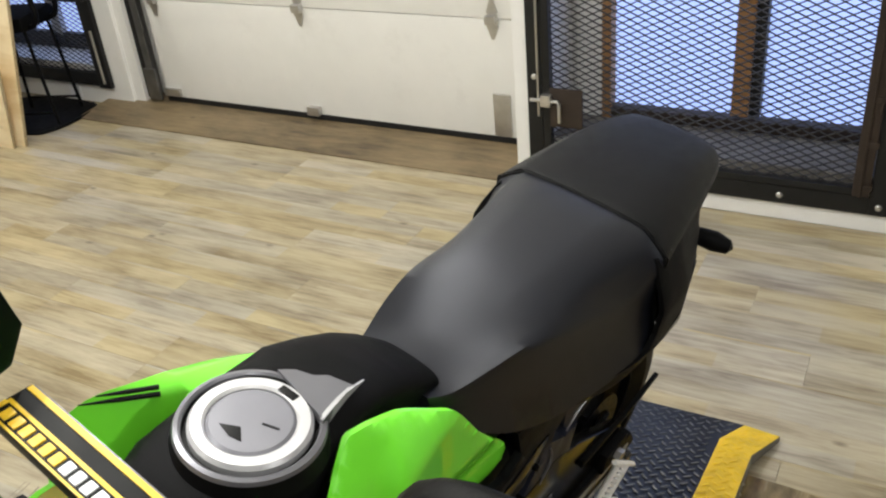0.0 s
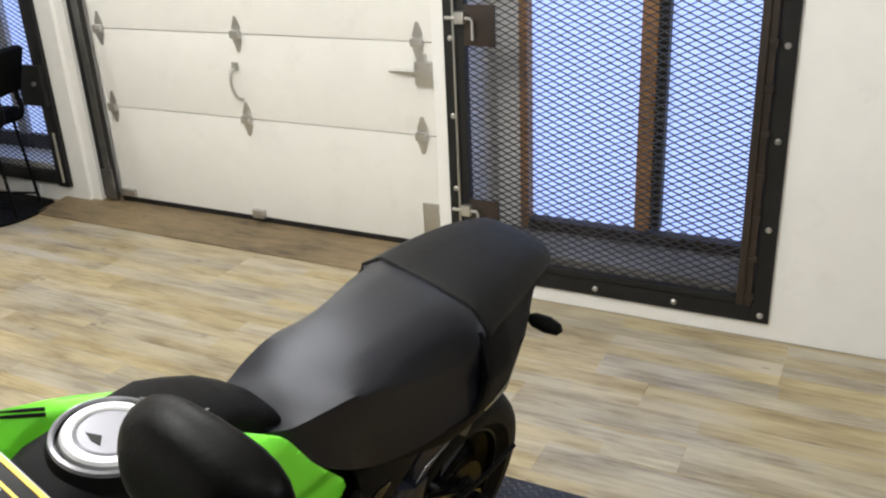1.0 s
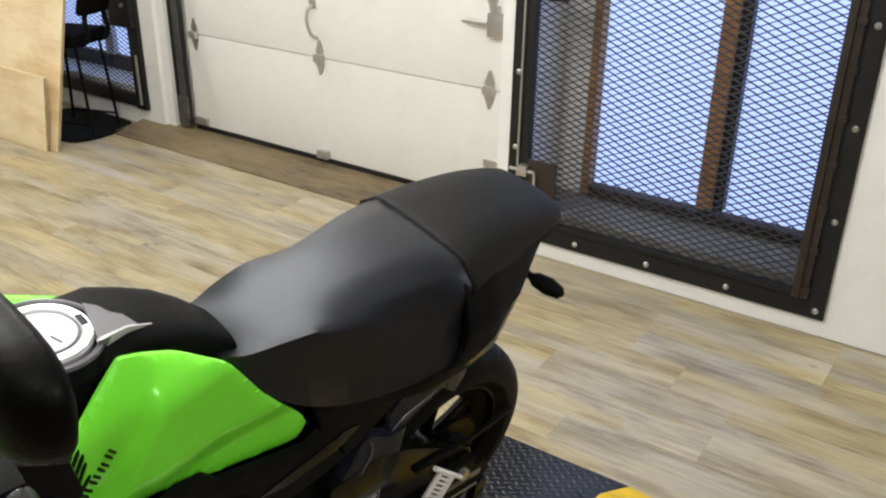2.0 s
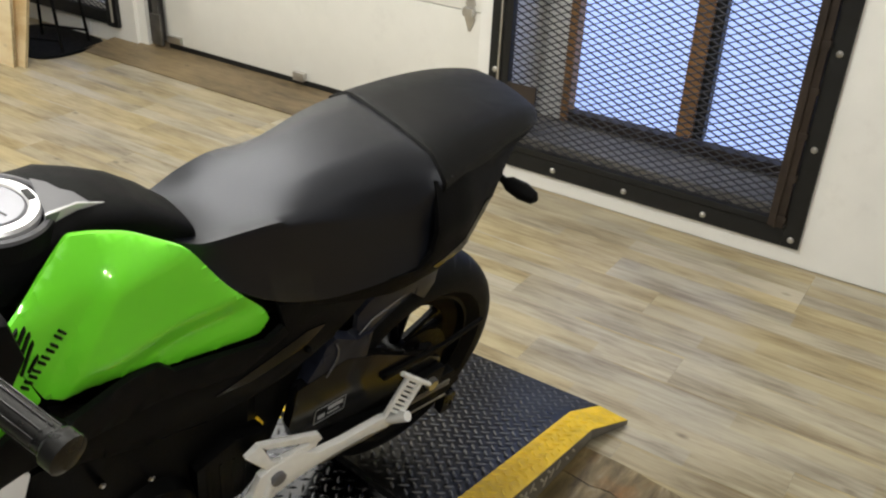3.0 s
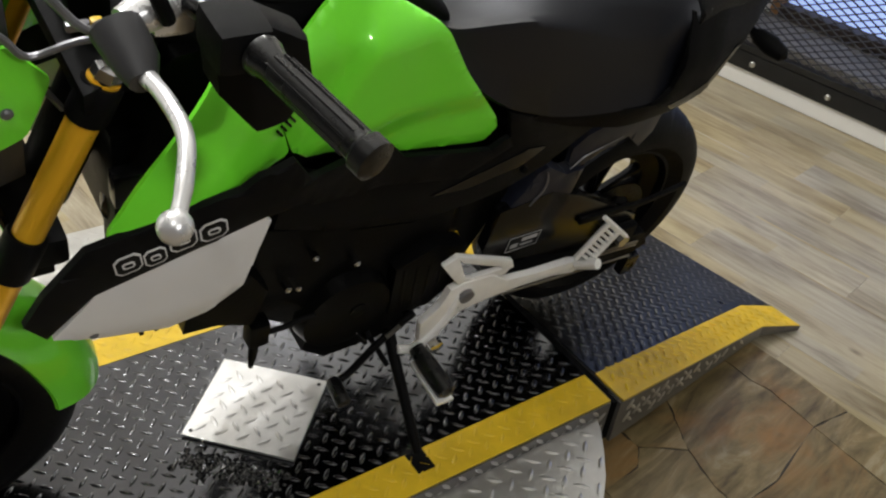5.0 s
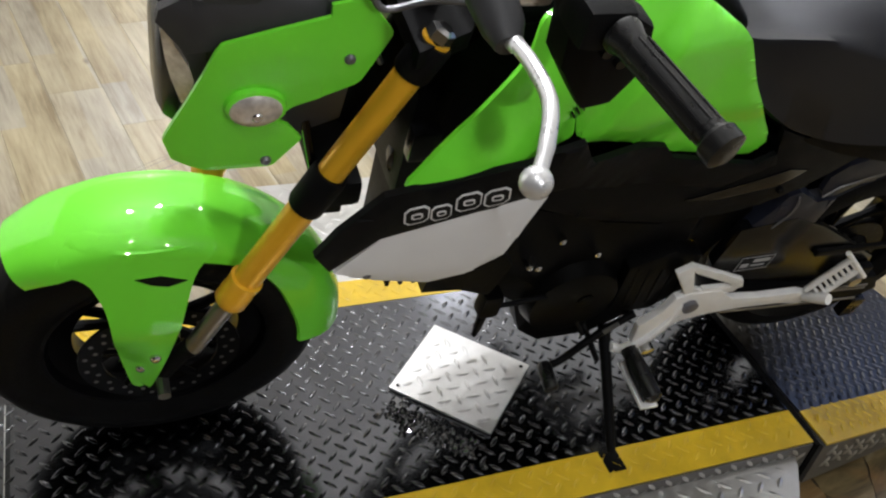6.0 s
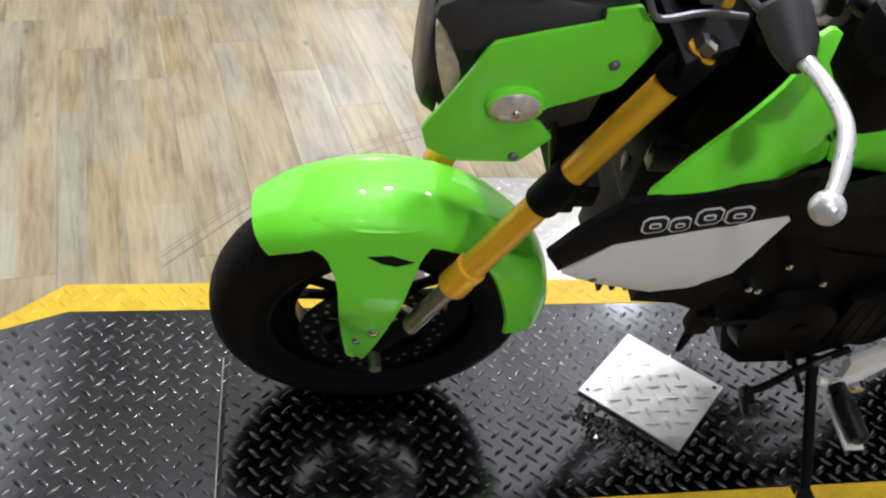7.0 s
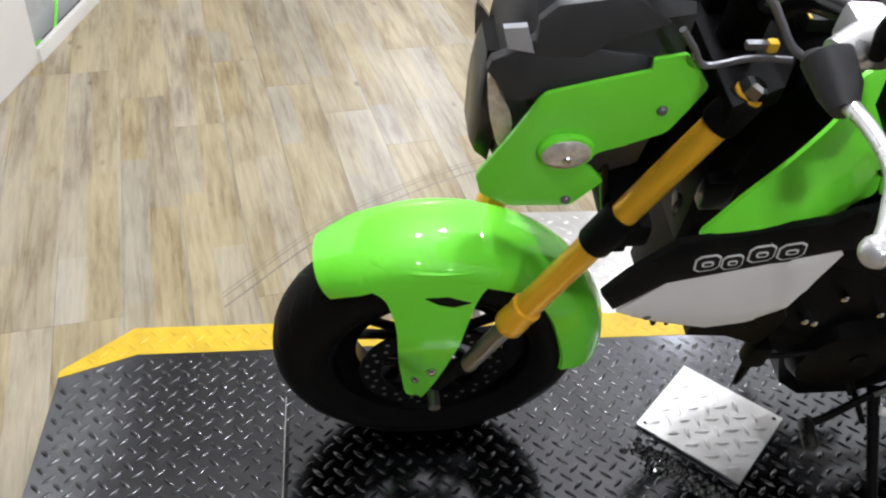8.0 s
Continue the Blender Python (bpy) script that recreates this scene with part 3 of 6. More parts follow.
slope = lambda x, y: 0.226 - (0.214 / 0.76) * max(0.0, y)  # noqa: E731
ramp = part("ramp", ramp_body(), M_SIDE, lift, "grey diamond-plate ramp", smooth=False)
RAMP_M = pose((UO0 + UO1) / 2 + 0.008, VJ + 0.006, 0.0, 0, 0, 10.3)
ramp.matrix_basis = RAMP_M


def ramp_plate(name, poly, lift_by, material, label):
    bm = bmesh.new()
    lo = [bm.verts.new((x, y, slope(x, y) - 0.002)) for x, y in poly]
    hi = [bm.verts.new((x, y, slope(x, y) + lift_by)) for x, y in poly]
    n = len(poly)
    bm.faces.new(lo)
    bm.faces.new(hi[::-1])
    for i in range(n):
        bm.faces.new((lo[i], hi[i], hi[(i + 1) % n], lo[(i + 1) % n]))
    return part(name, bm, material, ramp, label, smooth=False)


RAMPTOP = [(-0.212, 0.048), (0.212, -0.029), (0.205, 0.645), (0.245, 0.748), (-0.245, 0.748), (-0.205, 0.645)]
M_RAMP = mat("worn_ramp_tread", (0.070, 0.067, 0.062), 0.30, metal=1.0, vary=0.35, scale=14, bump=0.1, bscale=60)
M_RLUG = mat("worn_ramp_lugs", (0.16, 0.157, 0.15), 0.30, metal=1.0, vary=0.3, scale=14)
ramp_plate("ramp_top", RAMPTOP, 0.0012, M_RAMP, "black tread plate")
tread(RAMPTOP, 0.0240, 0.0275, 0.0024, lambda x, y: slope(x, y) + 0.0012, M_RLUG, "tread_lug", ramp)
for s in (1, -1):
    q = [(0.2125 * s, -0.0385 * s + 0.0095), (0.291 * s, -0.053 * s + 0.0095), (0.288 * s, 0.60), (0.333 * s, 0.733), (0.246 * s, 0.748), (0.206 * s, 0.645)]
    ramp_plate("yellow_edge", q, 0.0022, M_YELLOW, "yellow painted edge strip")
    tread(q, 0.0240, 0.0275, 0.0024, lambda x, y: slope(x, y) + 0.0022, M_YELLOW, "edge_lug", ramp)
# lugs on the ramp's near skirt
SK = Matrix(((0, 0, 1, 0.2920), (1, 0, 0, 0), (0, 1, 0, 0), (0, 0, 0, 1)))
tread([(-0.03, 0.135), (-0.03, 0.218), (0.59, 0.062), (0.59, 0.045)], 0.0240, 0.0290, 0.0034, lambda x, y: 0.0, M_ALU, "skirt_lug", ramp, SK)
skirt = part("side_skirt", box(UO1 - 0.002, UO1 + 0.003, -0.39, VJ - 0.008, LZ - 0.088, LZ - 0.004), M_SIDE, lift, "grey diamond-plate skirt", smooth=False)
tread([(-0.38, LZ - 0.085), (VJ - 0.015, LZ - 0.085), (VJ - 0.015, LZ - 0.006), (-0.38, LZ - 0.006)], 0.0240, 0.0290, 0.0034, lambda x, y: 0.0, M_ALU, "skirt_lug", skirt, Matrix(((0, 0, 1, UO1 + 0.003), (1, 0, 0, 0), (0, 1, 0, 0), (0, 0, 0, 1))))
# side shelf of bright plate with a rounded corner
SHELF_Z = 0.200
shelf = [(UO1 + 0.004, 0.1), (0.02, 0.1), (0.02, 0.90), (0.010, 0.98), (-0.010, 1.03), (-0.036, 1.072), (-0.07, 1.108), (-0.112, 1.142), (-0.154, 1.172), (UO1 + 0.004, 1.186)]
# Black box in the joint stands in for the shade of the gap.
part("hinge_bar", box(UO0 + 0.01, UO1 + 0.006, VJ - 0.0055, VJ + 0.010, 0.125, LZ - 0.003), M_DARK, lift)
shelf_bm = prism(shelf, 2, SHELF_Z - 0.006, SHELF_Z)
side_shelf = part("side_shelf", shelf_bm, M_ALU, lift, "bright diamond-plate side shelf", smooth=False)
tread(shelf, 0.030, 0.033, 0.0020, lambda x, y: SHELF_Z, M_ALU, "shelf_lug", side_shelf)
shelf2 = [(UO0 - 0.004, 0.28), (UO0 - 0.004, VJ - 0.14), (UO0 - 0.30, VJ - 0.14), (UO0 - 0.43, VJ - 0.26), (UO0 - 0.43, 0.40), (UO0 - 0.34, 0.28)]
side_shelf2 = part("side_shelf", prism(shelf2, 2, 0.16, 0.166), M_ALU, lift, "bright diamond-plate side shelf", smooth=False)
tread(shelf2, 0.030, 0.033, 0.0018, lambda x, y: 0.166, M_ALU, "shelf_lug", side_shelf2)
part("shelf_arm", box(UO0 - 0.38, UO0, 0.5, 0.54, 0.13, 0.16), M_STEEL, lift)
part("shelf_arm", box(UO1, 0.0, 0.5, 0.54, 0.15, SHELF_Z - 0.006), M_STEEL, lift)

# loose plate on the deck
plate = tagged(new("loose_plate"), "loose square of bright aluminium diamond plate lying on the lift", "metal plate")
plate.matrix_world = pose(-0.353, 0.706, LZ + 0.0022, 0, 0, 35)
part("sheet", box(-0.098, 0.098, -0.094, 0.094, 0, 0.005, 0.0008), M_PLATE, plate, smooth=False)
tread([(-0.095, -0.091), (0.095, -0.091), (0.095, 0.091), (-0.095, 0.091)], 0.0270, 0.0300, 0.0022, lambda x, y: 0.005, M_PLATE, "lug", plate)
for sx in (-1, 1):
    part("corner_hole", lathe([(0.0045, 0.0), (0.0045, 0.004), (0.0056, 0.004), (0.0056, 0.0)], 2, 10, centre=(sx * 0.086, sx * 0.082, 0)), M_STEEL, plate)

# wet black grit swept up beside the loose plate
M_GRIT = mat("wet_black_grit", (0.006, 0.006, 0.006), 0.12, vary=0.3, spec=0.7)
grng = random.Random(11)
gv, gf = [], []
for j in range(170):
    f = grng.random()
    cx, cy = -0.345 + 0.15 * f + grng.gauss(0, 0.014), 0.552 + 0.09 * f + grng.gauss(0, 0.014)
    rr = grng.uniform(0.0025, 0.009)
    n0 = len(gv)
    for a in range(6):
        q = a * math.pi / 3 + grng.uniform(-0.3, 0.3)
        gv.append((cx + rr * math.cos(q), cy + rr * math.sin(q), LZ + 0.0002))
    gv.append((cx + grng.uniform(-0.3, 0.3) * rr, cy + grng.uniform(-0.3, 0.3) * rr, LZ + 0.0012 + rr * 0.55))
    for a in range(6):
        gf.append((n0 + a, n0 + (a + 1) % 6, n0 + 6))
gm = bpy.data.meshes.new("black_grit")
gm.from_pydata(gv, [], gf)
gm.materials.append(M_GRIT)
tagged(new("black_grit", gm), "wet black grit beside the loose plate on the lift", "grit", kind="stuff")

# ---------- motorcycle materials ----------
M_GREEN = mat("lime_green_paint", (0.19, 0.82, 0.032), 0.5, vary=0.03, scale=8, spec=0.2, coat=1.0)
M_SEAT = mat("seat_vinyl", (0.0045, 0.0053, 0.0085), 0.37, vary=0.12, scale=60, bump=0.2, bscale=900, spec=0.55)
# Cool specular tint puts the windows' blue sheen into the vinyl.
M_SEAT.node_tree.nodes["Principled BSDF"].inputs["Specular Tint"].default_value = (0.90, 0.92, 1.0, 1)
M_SEATP = mat("passenger_seat_vinyl", (0.003, 0.0031, 0.0036), 0.46, vary=0.15, scale=60, bump=0.5, bscale=700, spec=0.2)
M_PLAS = mat("black_plastic", (0.005, 0.005, 0.0054), 0.48, vary=0.15, scale=40, bump=0.3, bscale=1200, spec=0.06)
M_GLOSS = mat("gloss_black", (0.004, 0.004, 0.0045), 0.2, vary=0.1, scale=20, spec=0.4)
M_ENGINE = mat("black_engine_paint", (0.002, 0.002, 0.002), 0.42, vary=0.2, scale=30, bump=0.2, spec=0.07)
M_TYRE = mat("tyre_rubber", (0.0042, 0.0042, 0.0044), 0.55, vary=0.25, scale=40, bump=0.25, spec=0.10)
M_RIM = mat("black_rim", (0.002, 0.002, 0.0023), 0.34, vary=0.15, spec=0.06)
M_GOLD = mat("gold_anodised", (0.92, 0.50, 0.022), 0.3, metal=0.3, vary=0.05, scale=20)
M_CHROME = mat("polished_steel", (0.62, 0.62, 0.63), 0.16, metal=1.0, vary=0.05)
M_CAST = mat("cast_aluminium", (0.92, 0.915, 0.90), 0.30, metal=0.1, vary=0.1, scale=40, bump=0.15, bscale=500)
M_LEVER = mat("silver_lever", (0.72, 0.72, 0.73), 0.28, metal=0.6, vary=0.08, scale=40)
M_CAP = mat("satin_cap", (0.55, 0.55, 0.56), 0.3, metal=0.4, vary=0.04, scale=30)
M_CAPIN = mat("grey_cap_lid", (0.17, 0.17, 0.19), 0.38, metal=0.4, vary=0.06, scale=30)
M_TRIM = mat("grey_trim", (0.15, 0.15, 0.165), 0.32, metal=0.4, vary=0.08, scale=30)
M_STEELD = mat("worn_steel", (0.22, 0.21, 0.195), 0.32, metal=0.9, vary=0.2, scale=40)
M_WHITE = mat("white_plastic", (0.82, 0.82, 0.83), 0.35, vary=0.04, scale=20)
M_RUBBER = mat("grip_rubber", (0.004, 0.004, 0.0043), 0.28, vary=0.15, scale=50, bump=0.2, spec=0.45)
M_DECAL = mat("black_decal", (0.004, 0.004, 0.004), 0.45, vary=0.1, spec=0.15)
M_TAGY = mat("yellow_print", (0.80, 0.52, 0.02), 0.4, vary=0.06, scale=40)

M_LENSR = mat("faceted_reflector", (0.62, 0.57, 0.52), 0.25, metal=0.5, vary=0.6, scale=90)
M_WINDOW = mat("pale_window", (0.42, 0.43, 0.46), 0.25, vary=0.15, scale=30)


# ---------- motorcycle ----------
BIKE = pose(-0.50, 0.22, 0.228, 0, 0, -10) @ pose(0, 0, 0, 0, 13, 0)
bike = empty("motorcycle", BIKE, "lime green and black small motorcycle leaning on its side stand", "motorcycle")


def mirror(bm):
    """The same on the right-hand side."""
    g = bmesh.ops.duplicate(bm, geom=bm.verts[:] + bm.edges[:] + bm.faces[:])
    for v in g["geom"]:
        if isinstance(v, bmesh.types.BMVert):
            v.co.x = -v.co.x
    return bm


def flip(bm):
    for v in bm.verts:
        v.co.x = -v.co.x
    return bm


def shell(poly, xf, thick=0.006, step=0.03, edge=0.004, side=1):
    """A curved body panel: an outline in side view (y, z), laid over the surface x = xf(y, z), with thickness and rolled edges."""
    bm = bmesh.new()
    vs = [bm.verts.new((0, y, z)) for y, z in poly]
    bm.faces.new(vs)
    ys = [p[0] for p in poly]
    zs = [p[1] for p in poly]
    for k in range(1, int((max(ys) - min(ys)) / step) + 1):
        bmesh.ops.bisect_plane(bm, geom=bm.verts[:] + bm.edges[:] + bm.faces[:], plane_co=(0, min(ys) + k * step, 0), plane_no=(0, 1, 0))
    for k in range(1, int((max(zs) - min(zs)) / step) + 1):
        bmesh.ops.bisect_plane(bm, geom=bm.verts[:] + bm.edges[:] + bm.faces[:], plane_co=(0, 0, min(zs) + k * step), plane_no=(0, 0, 1))
    bmesh.ops.triangulate(bm, faces=[f for f in bm.faces if len(f.verts) > 4])
    border = {v for e in bm.edges if len(e.link_faces) == 1 for v in e.verts}
    for v in bm.verts:
        v.co.x = side * xf(v.co.y, v.co.z)
    ext = bmesh.ops.extrude_face_region(bm, geom=bm.faces[:])
    for v in ext["geom"]:
        if isinstance(v, bmesh.types.BMVert):
            v.co.x -= side * thick
    for v in border:
        v.co.x -= side * edge * 0.35
    return bm


def soft(poly, f=0.16, times=2):
    """The outline with its corners cut, twice over, for rounded corners."""
    for _ in range(times):
        n = len(poly)
        out = []
        for i in range(n):
            (ax, ay), (bx, by), (cx, cy) = poly[i - 1], poly[i], poly[(i + 1) % n]
            out.append((bx + (ax - bx) * f, by + (ay - by) * f))
            out.append((bx + (cx - bx) * f, by + (cy - by) * f))
        poly = out
    return poly


def wheel(y, zc, r, w, name, spokes, disc_r):
    """Tyre with a tread of cut grooves, cast rim, spokes, hub and brake disc."""
    root = part(name, lathe([(-0.04, 0.030), (-0.045, 0.022), (-0.045, 0.008), (0.045, 0.008), (0.045, 0.022), (0.04, 0.030)], 0, 24), M_RIM, bike, "black cast wheel with a wide tyre")
    root.location = (0, y, zc)
    h = w / 2
    prof = []
    rim = r - 0.083
    for k in range(15):
        q = radians(-100 + 200 * k / 14)
        prof.append((math.sin(q) * h, rim + 0.030 + (r - rim - 0.030) * max(0.0, math.cos(q)) ** 0.75 if abs(q) < radians(89) else rim + 0.022))
    prof += [(h * 0.72, rim), (-h * 0.72, rim)]
    part("tyre", lathe(prof, 0, 72), M_TYRE, root, "black rubber tyre")
    gr = bmesh.new()
    for k in range(26):
        a0 = 2 * math.pi * k / 26
        for s in (-1, 1):
            ring = []
            for t in range(7):
                f = t / 6
                xx = s * h * (0.12 + 0.68 * f)
                rr = rim + 0.030 + (r - rim - 0.030) * max(0.0, math.cos(math.asin(min(1, abs(xx) / h)))) ** 0.75 + 0.0006
                aa = a0 + 0.20 * f + (0.12 if s > 0 else 0)
                wd = 0.010 * (1 - abs(2 * f - 1)) + 0.002
                ring.append((Vector((xx, rr * math.cos(aa), rr * math.sin(aa))), Vector((xx, rr * math.cos(aa + wd / rr * 1.0), rr * math.sin(aa + wd / rr * 1.0)))))
            vs = [(gr.verts.new(a), gr.verts.new(b)) for a, b in ring]
            for p, q in zip(vs, vs[1:]):
                gr.faces.new((p[0], p[1], q[1], q[0]))
    part("tread_grooves", gr, M_DECAL, root)
    part("rim", lathe([(-h * 0.72, rim + 0.004), (-h * 0.72, rim - 0.006), (-h * 0.5, rim - 0.012), (-h * 0.3, rim - 0.042), (h * 0.3, rim - 0.042), (h * 0.5, rim - 0.012), (h * 0.72, rim - 0.006), (h * 0.72, rim + 0.004)], 0, 64), M_RIM, root, "gloss black rim")
    for k in range(spokes):
        q = 2 * math.pi * k / spokes + 0.3
        for d in (-0.16, 0.16):
            a = Vector((0, math.cos(q + d * 0.6) * 0.026, math.sin(q + d * 0.6) * 0.026))
            b = Vector((0, math.cos(q + d * 1.2) * (rim - 0.018), math.sin(q + d * 1.2) * (rim - 0.018)))
            sp = tube([a, a.lerp(b, 0.5), b], [0.011, 0.008, 0.010], 8)
            part("spoke", sp, M_RIM, root)
    dx = 0.056
    di = lathe([(dx - 0.002, disc_r), (dx + 0.002, disc_r), (dx + 0.002, disc_r - 0.032), (dx - 0.002, disc_r - 0.032)], 0, 48)
    disc = part("brake_disc", di, M_RIM, root, "drilled steel brake disc")
    ho = bmesh.new()
    for k in range(40):
        q = 2 * math.pi * k / 40
        rr = disc_r - (0.010 if k % 2 else 0.021)
        lathe([(dx + 0.0022, 0.0), (dx + 0.0022, 0.0034), (dx + 0.0026, 0.0034), (dx + 0.0026, 0.0)], 0, 8, ho, centre=(0, rr * math.cos(q), rr * math.sin(q)))
    part("drilling", ho, M_STEELD if disc_r > 0.1 else M_DECAL, disc)
    for k in range(5):
        q = 2 * math.pi * k / 5
        part("disc_arm", tube([(dx, 0.02 * math.cos(q), 0.02 * math.sin(q)), (dx, (disc_r - 0.03) * math.cos(q + 0.3), (disc_r - 0.03) * math.sin(q + 0.3))], 0.006, 6), M_RIM, root)
    return root


FW, RW = 0.247, 0.250
wheel(-0.009, 0.241, 0.2395, 0.118, "front_wheel", 5, 0.110)
wheel(1.212, 0.246, RW, 0.132, "rear_wheel", 5, 0.095)


# fork
def on_fork(z, dx=0.0):
    """A point of the left leg's axis at height z."""
    return Vector((0.106, -0.012 + (z - 0.243) * 0.462 + dx, z))


def fork_leg(s):
    def f(p):
        return Vector((p.x * s, p.y, p.z))
    leg = part("fork_leg", tube([f(on_fork(0.635)), f(on_fork(0.795))], 0.0165, 24), M_GOLD, bike, "gold anodised fork tube")
    part("lower_tube", tube([f(on_fork(0.452)), f(on_fork(0.458)), f(on_fork(0.60)), f(on_fork(0.625))], [0.0172, 0.0178, 0.0178, 0.0172], 24), M_GOLD, leg)
    part("dust_seal", tube([f(on_fork(0.425)), f(on_fork(0.430)), f(on_fork(0.448)), f(on_fork(0.452)), f(on_fork(0.470)), f(on_fork(0.472))], [0.018, 0.0212, 0.0212, 0.0198, 0.0216, 0.018], 24), M_GOLD, leg)
    part("clamp_band", tube([f(on_fork(0.598)), f(on_fork(0.602)), f(on_fork(0.648)), f(on_fork(0.652))], [0.0205, 0.0222, 0.0222, 0.0205], 24), M_PLAS, leg, "black clamp")
    part("inner_tube", tube([f(on_fork(0.33)), f(on_fork(0.43))], 0.0130, 20), M_STEELD, leg, "polished inner tube")
    part("axle_lug", tube([f(on_fork(0.215) - Vector((0.022, 0, 0))), f(on_fork(0.30) - Vector((0.012, 0, 0))), f(on_fork(0.335))], [0.012, 0.013, 0.0145], 16), M_PLAS, leg)
    part("top_clamp", tube([f(on_fork(0.792)), f(on_fork(0.796)), f(on_fork(0.828)), f(on_fork(0.832))], [0.0195, 0.0212, 0.0212, 0.0195], 20), M_PLAS, leg, "black top clamp")
    part("ring", tube([f(on_fork(0.832)), f(on_fork(0.8345))], 0.0162, 20), M_GOLD, leg, "gold ring")
    part("fork_cap", tube([f(on_fork(0.836)), f(on_fork(0.846)), f(on_fork(0.849))], [0.0150, 0.0140, 0.009], 6), M_CHROME, leg, "polished cap bolt")


fork_leg(1)
fork_leg(-1)
part("lower_yoke", box(-0.12, 0.12, 0.163, 0.213, 0.606, 0.645, 0.01), M_PLAS, bike)
part("upper_yoke", prism([(-0.13, 0.235), (0.13, 0.235), (0.10, 0.30), (0.03, 0.345), (-0.03, 0.345), (-0.10, 0.30)], 2, 0.815, 0.838, 0.004), M_PLAS, bike)
part("axle", tube([(-0.125, -0.012, FW - 0.004), (0.125, -0.012, FW - 0.004)], 0.009, 10), M_STEELD, bike)
part("top_bracket", tube(smooth_path([(0.118, 0.162, 0.922), (0.118, 0.180, 0.900), (0.118, 0.197, 0.880), (0.118, 0.238, 0.889), (0.118, 0.280, 0.887)], 4), 0.0036, 8), M_TRIM, bike, "grey wire bracket")
part("connector", box(0.112, 0.122, 0.249, 0.260, 0.897, 0.909, 0.004), M_TAGY, bike, "small yellow connector")
part("connector_plug", box(0.113, 0.121, 0.228, 0.249, 0.900, 0.908, 0.003), M_TRIM, bike)
part("steering_head", tube([(0, 0.215, 0.605), (0, 0.315, 0.83)], 0.032, 16), M_ENGINE, bike)


# front mudguard
def guard_at(f):
    """Angle, half width, drop of the sides and crown radius along the mudguard, f from its front to its rear."""
    q = radians(129 - 129 * f)
    mid = math.sin(math.pi * min(1.0, f * 1.25))
    back = max(0.0, min(1.0, (f - 0.5) / 0.35))
    back = back * back * (3 - 2 * back)
    w = 0.066 + 0.006 * mid + 0.006 * back
    if f < 0.08:
        w -= 0.010 * (1 - f / 0.08)
    sag = 0.036 + 0.036 * back
    r = 0.270 - 0.008 * mid
    return q, w, sag, r


def fender_ring(q, w, sag, r):
    c = Vector((0, -0.012, FW))
    out = []
    for k in range(17):
        u = -1 + 2 * k / 16
        rr = r - sag * abs(u) ** 2.1
        out.append(c + Vector((w * math.sin(u * math.pi / 2 * 0.98), rr * math.cos(q), rr * math.sin(q))))
    return out


def guard_x(y, z):
    """The stay's surface: it leaves the mudguard's flank and widens down to the axle."""
    a, b = y + 0.012, z - FW
    rho = math.hypot(a, b)
    f = max(0.0, min(0.5, (129 - math.degrees(math.atan2(max(b, 0.03), a))) / 129))
    q, w, sag, r = guard_at(f)
    t = (r - rho) / sag
    if t <= 0:
        return 0.02
    u = min(1.0, t ** (1 / 2.1))
    x = w * math.sin(u * math.pi / 2 * 0.98)
    return x + 0.0012 + max(0.0, min(1.0, (r - sag - rho) / 0.10)) * 0.028


def mudguard():
    bm = bmesh.new()
    outer, inner = [], []
    for k in range(25):
        f = k / 24
        q, w, sag, r = guard_at(f)
        outer.append(fender_ring(q, w, sag, r))
        inner.append(fender_ring(q, w - 0.004, sag, r - 0.004))
    a = [[bm.verts.new(p) for p in r] for r in outer]
    b = [[bm.verts.new(p) for p in r] for r in inner]
    for A, rev in ((a, False), (b, True)):
        for r0, r1 in zip(A, A[1:]):
            for i in range(16):
                bm.faces.new((r0[i], r0[i + 1], r1[i + 1], r1[i]) if not rev else (r0[i], r1[i], r1[i + 1], r0[i + 1]))
    for i in range(16):
        bm.faces.new((a[0][i], b[0][i], b[0][i + 1], a[0][i + 1]))
        bm.faces.new((a[-1][i], a[-1][i + 1], b[-1][i + 1], b[-1][i]))
    for r0, r1, s0, s1 in zip(a, a[1:], b, b[1:]):
        bm.faces.new((r0[0], r1[0], s1[0], s0[0]))
        bm.faces.new((r0[16], s0[16], s1[16], r1[16]))
    return bm


guard = part("front_mudguard", mudguard(), M_GREEN, bike, "glossy lime green front mudguard")
STAY = [(-0.128, 0.470), (-0.10, 0.498), (0.02, 0.508), (0.070, 0.490), (0.036, 0.455), (0.012, 0.36), (-0.004, 0.300), (-0.028, 0.222), (-0.040, 0.208), (-0.052, 0.218), (-0.066, 0.314), (-0.072, 0.405), (-0.088, 0.45)]
for s in (1, -1):
    stay = part("guard_stay", shell(soft(STAY, 0.16), guard_x, 0.005, 0.02, 0.002, s), M_GREEN, guard)
    for y, z in ((-0.019, 0.307), (-0.038, 0.263)):
        dome_bolt((s * (guard_x(y, z) + 0.001), y, z), "x", 0.0075, stay, M_CHROME)
    part("vent_recess", shell([(-0.036, 0.4545), (-0.005, 0.4565), (0.025, 0.4455), (0.002, 0.440), (-0.018, 0.445)], lambda y, z: guard_x(y, z) + 0.0012, 0.003, 0.012, 0.0, s), M_DECAL, stay, "black vent slot")

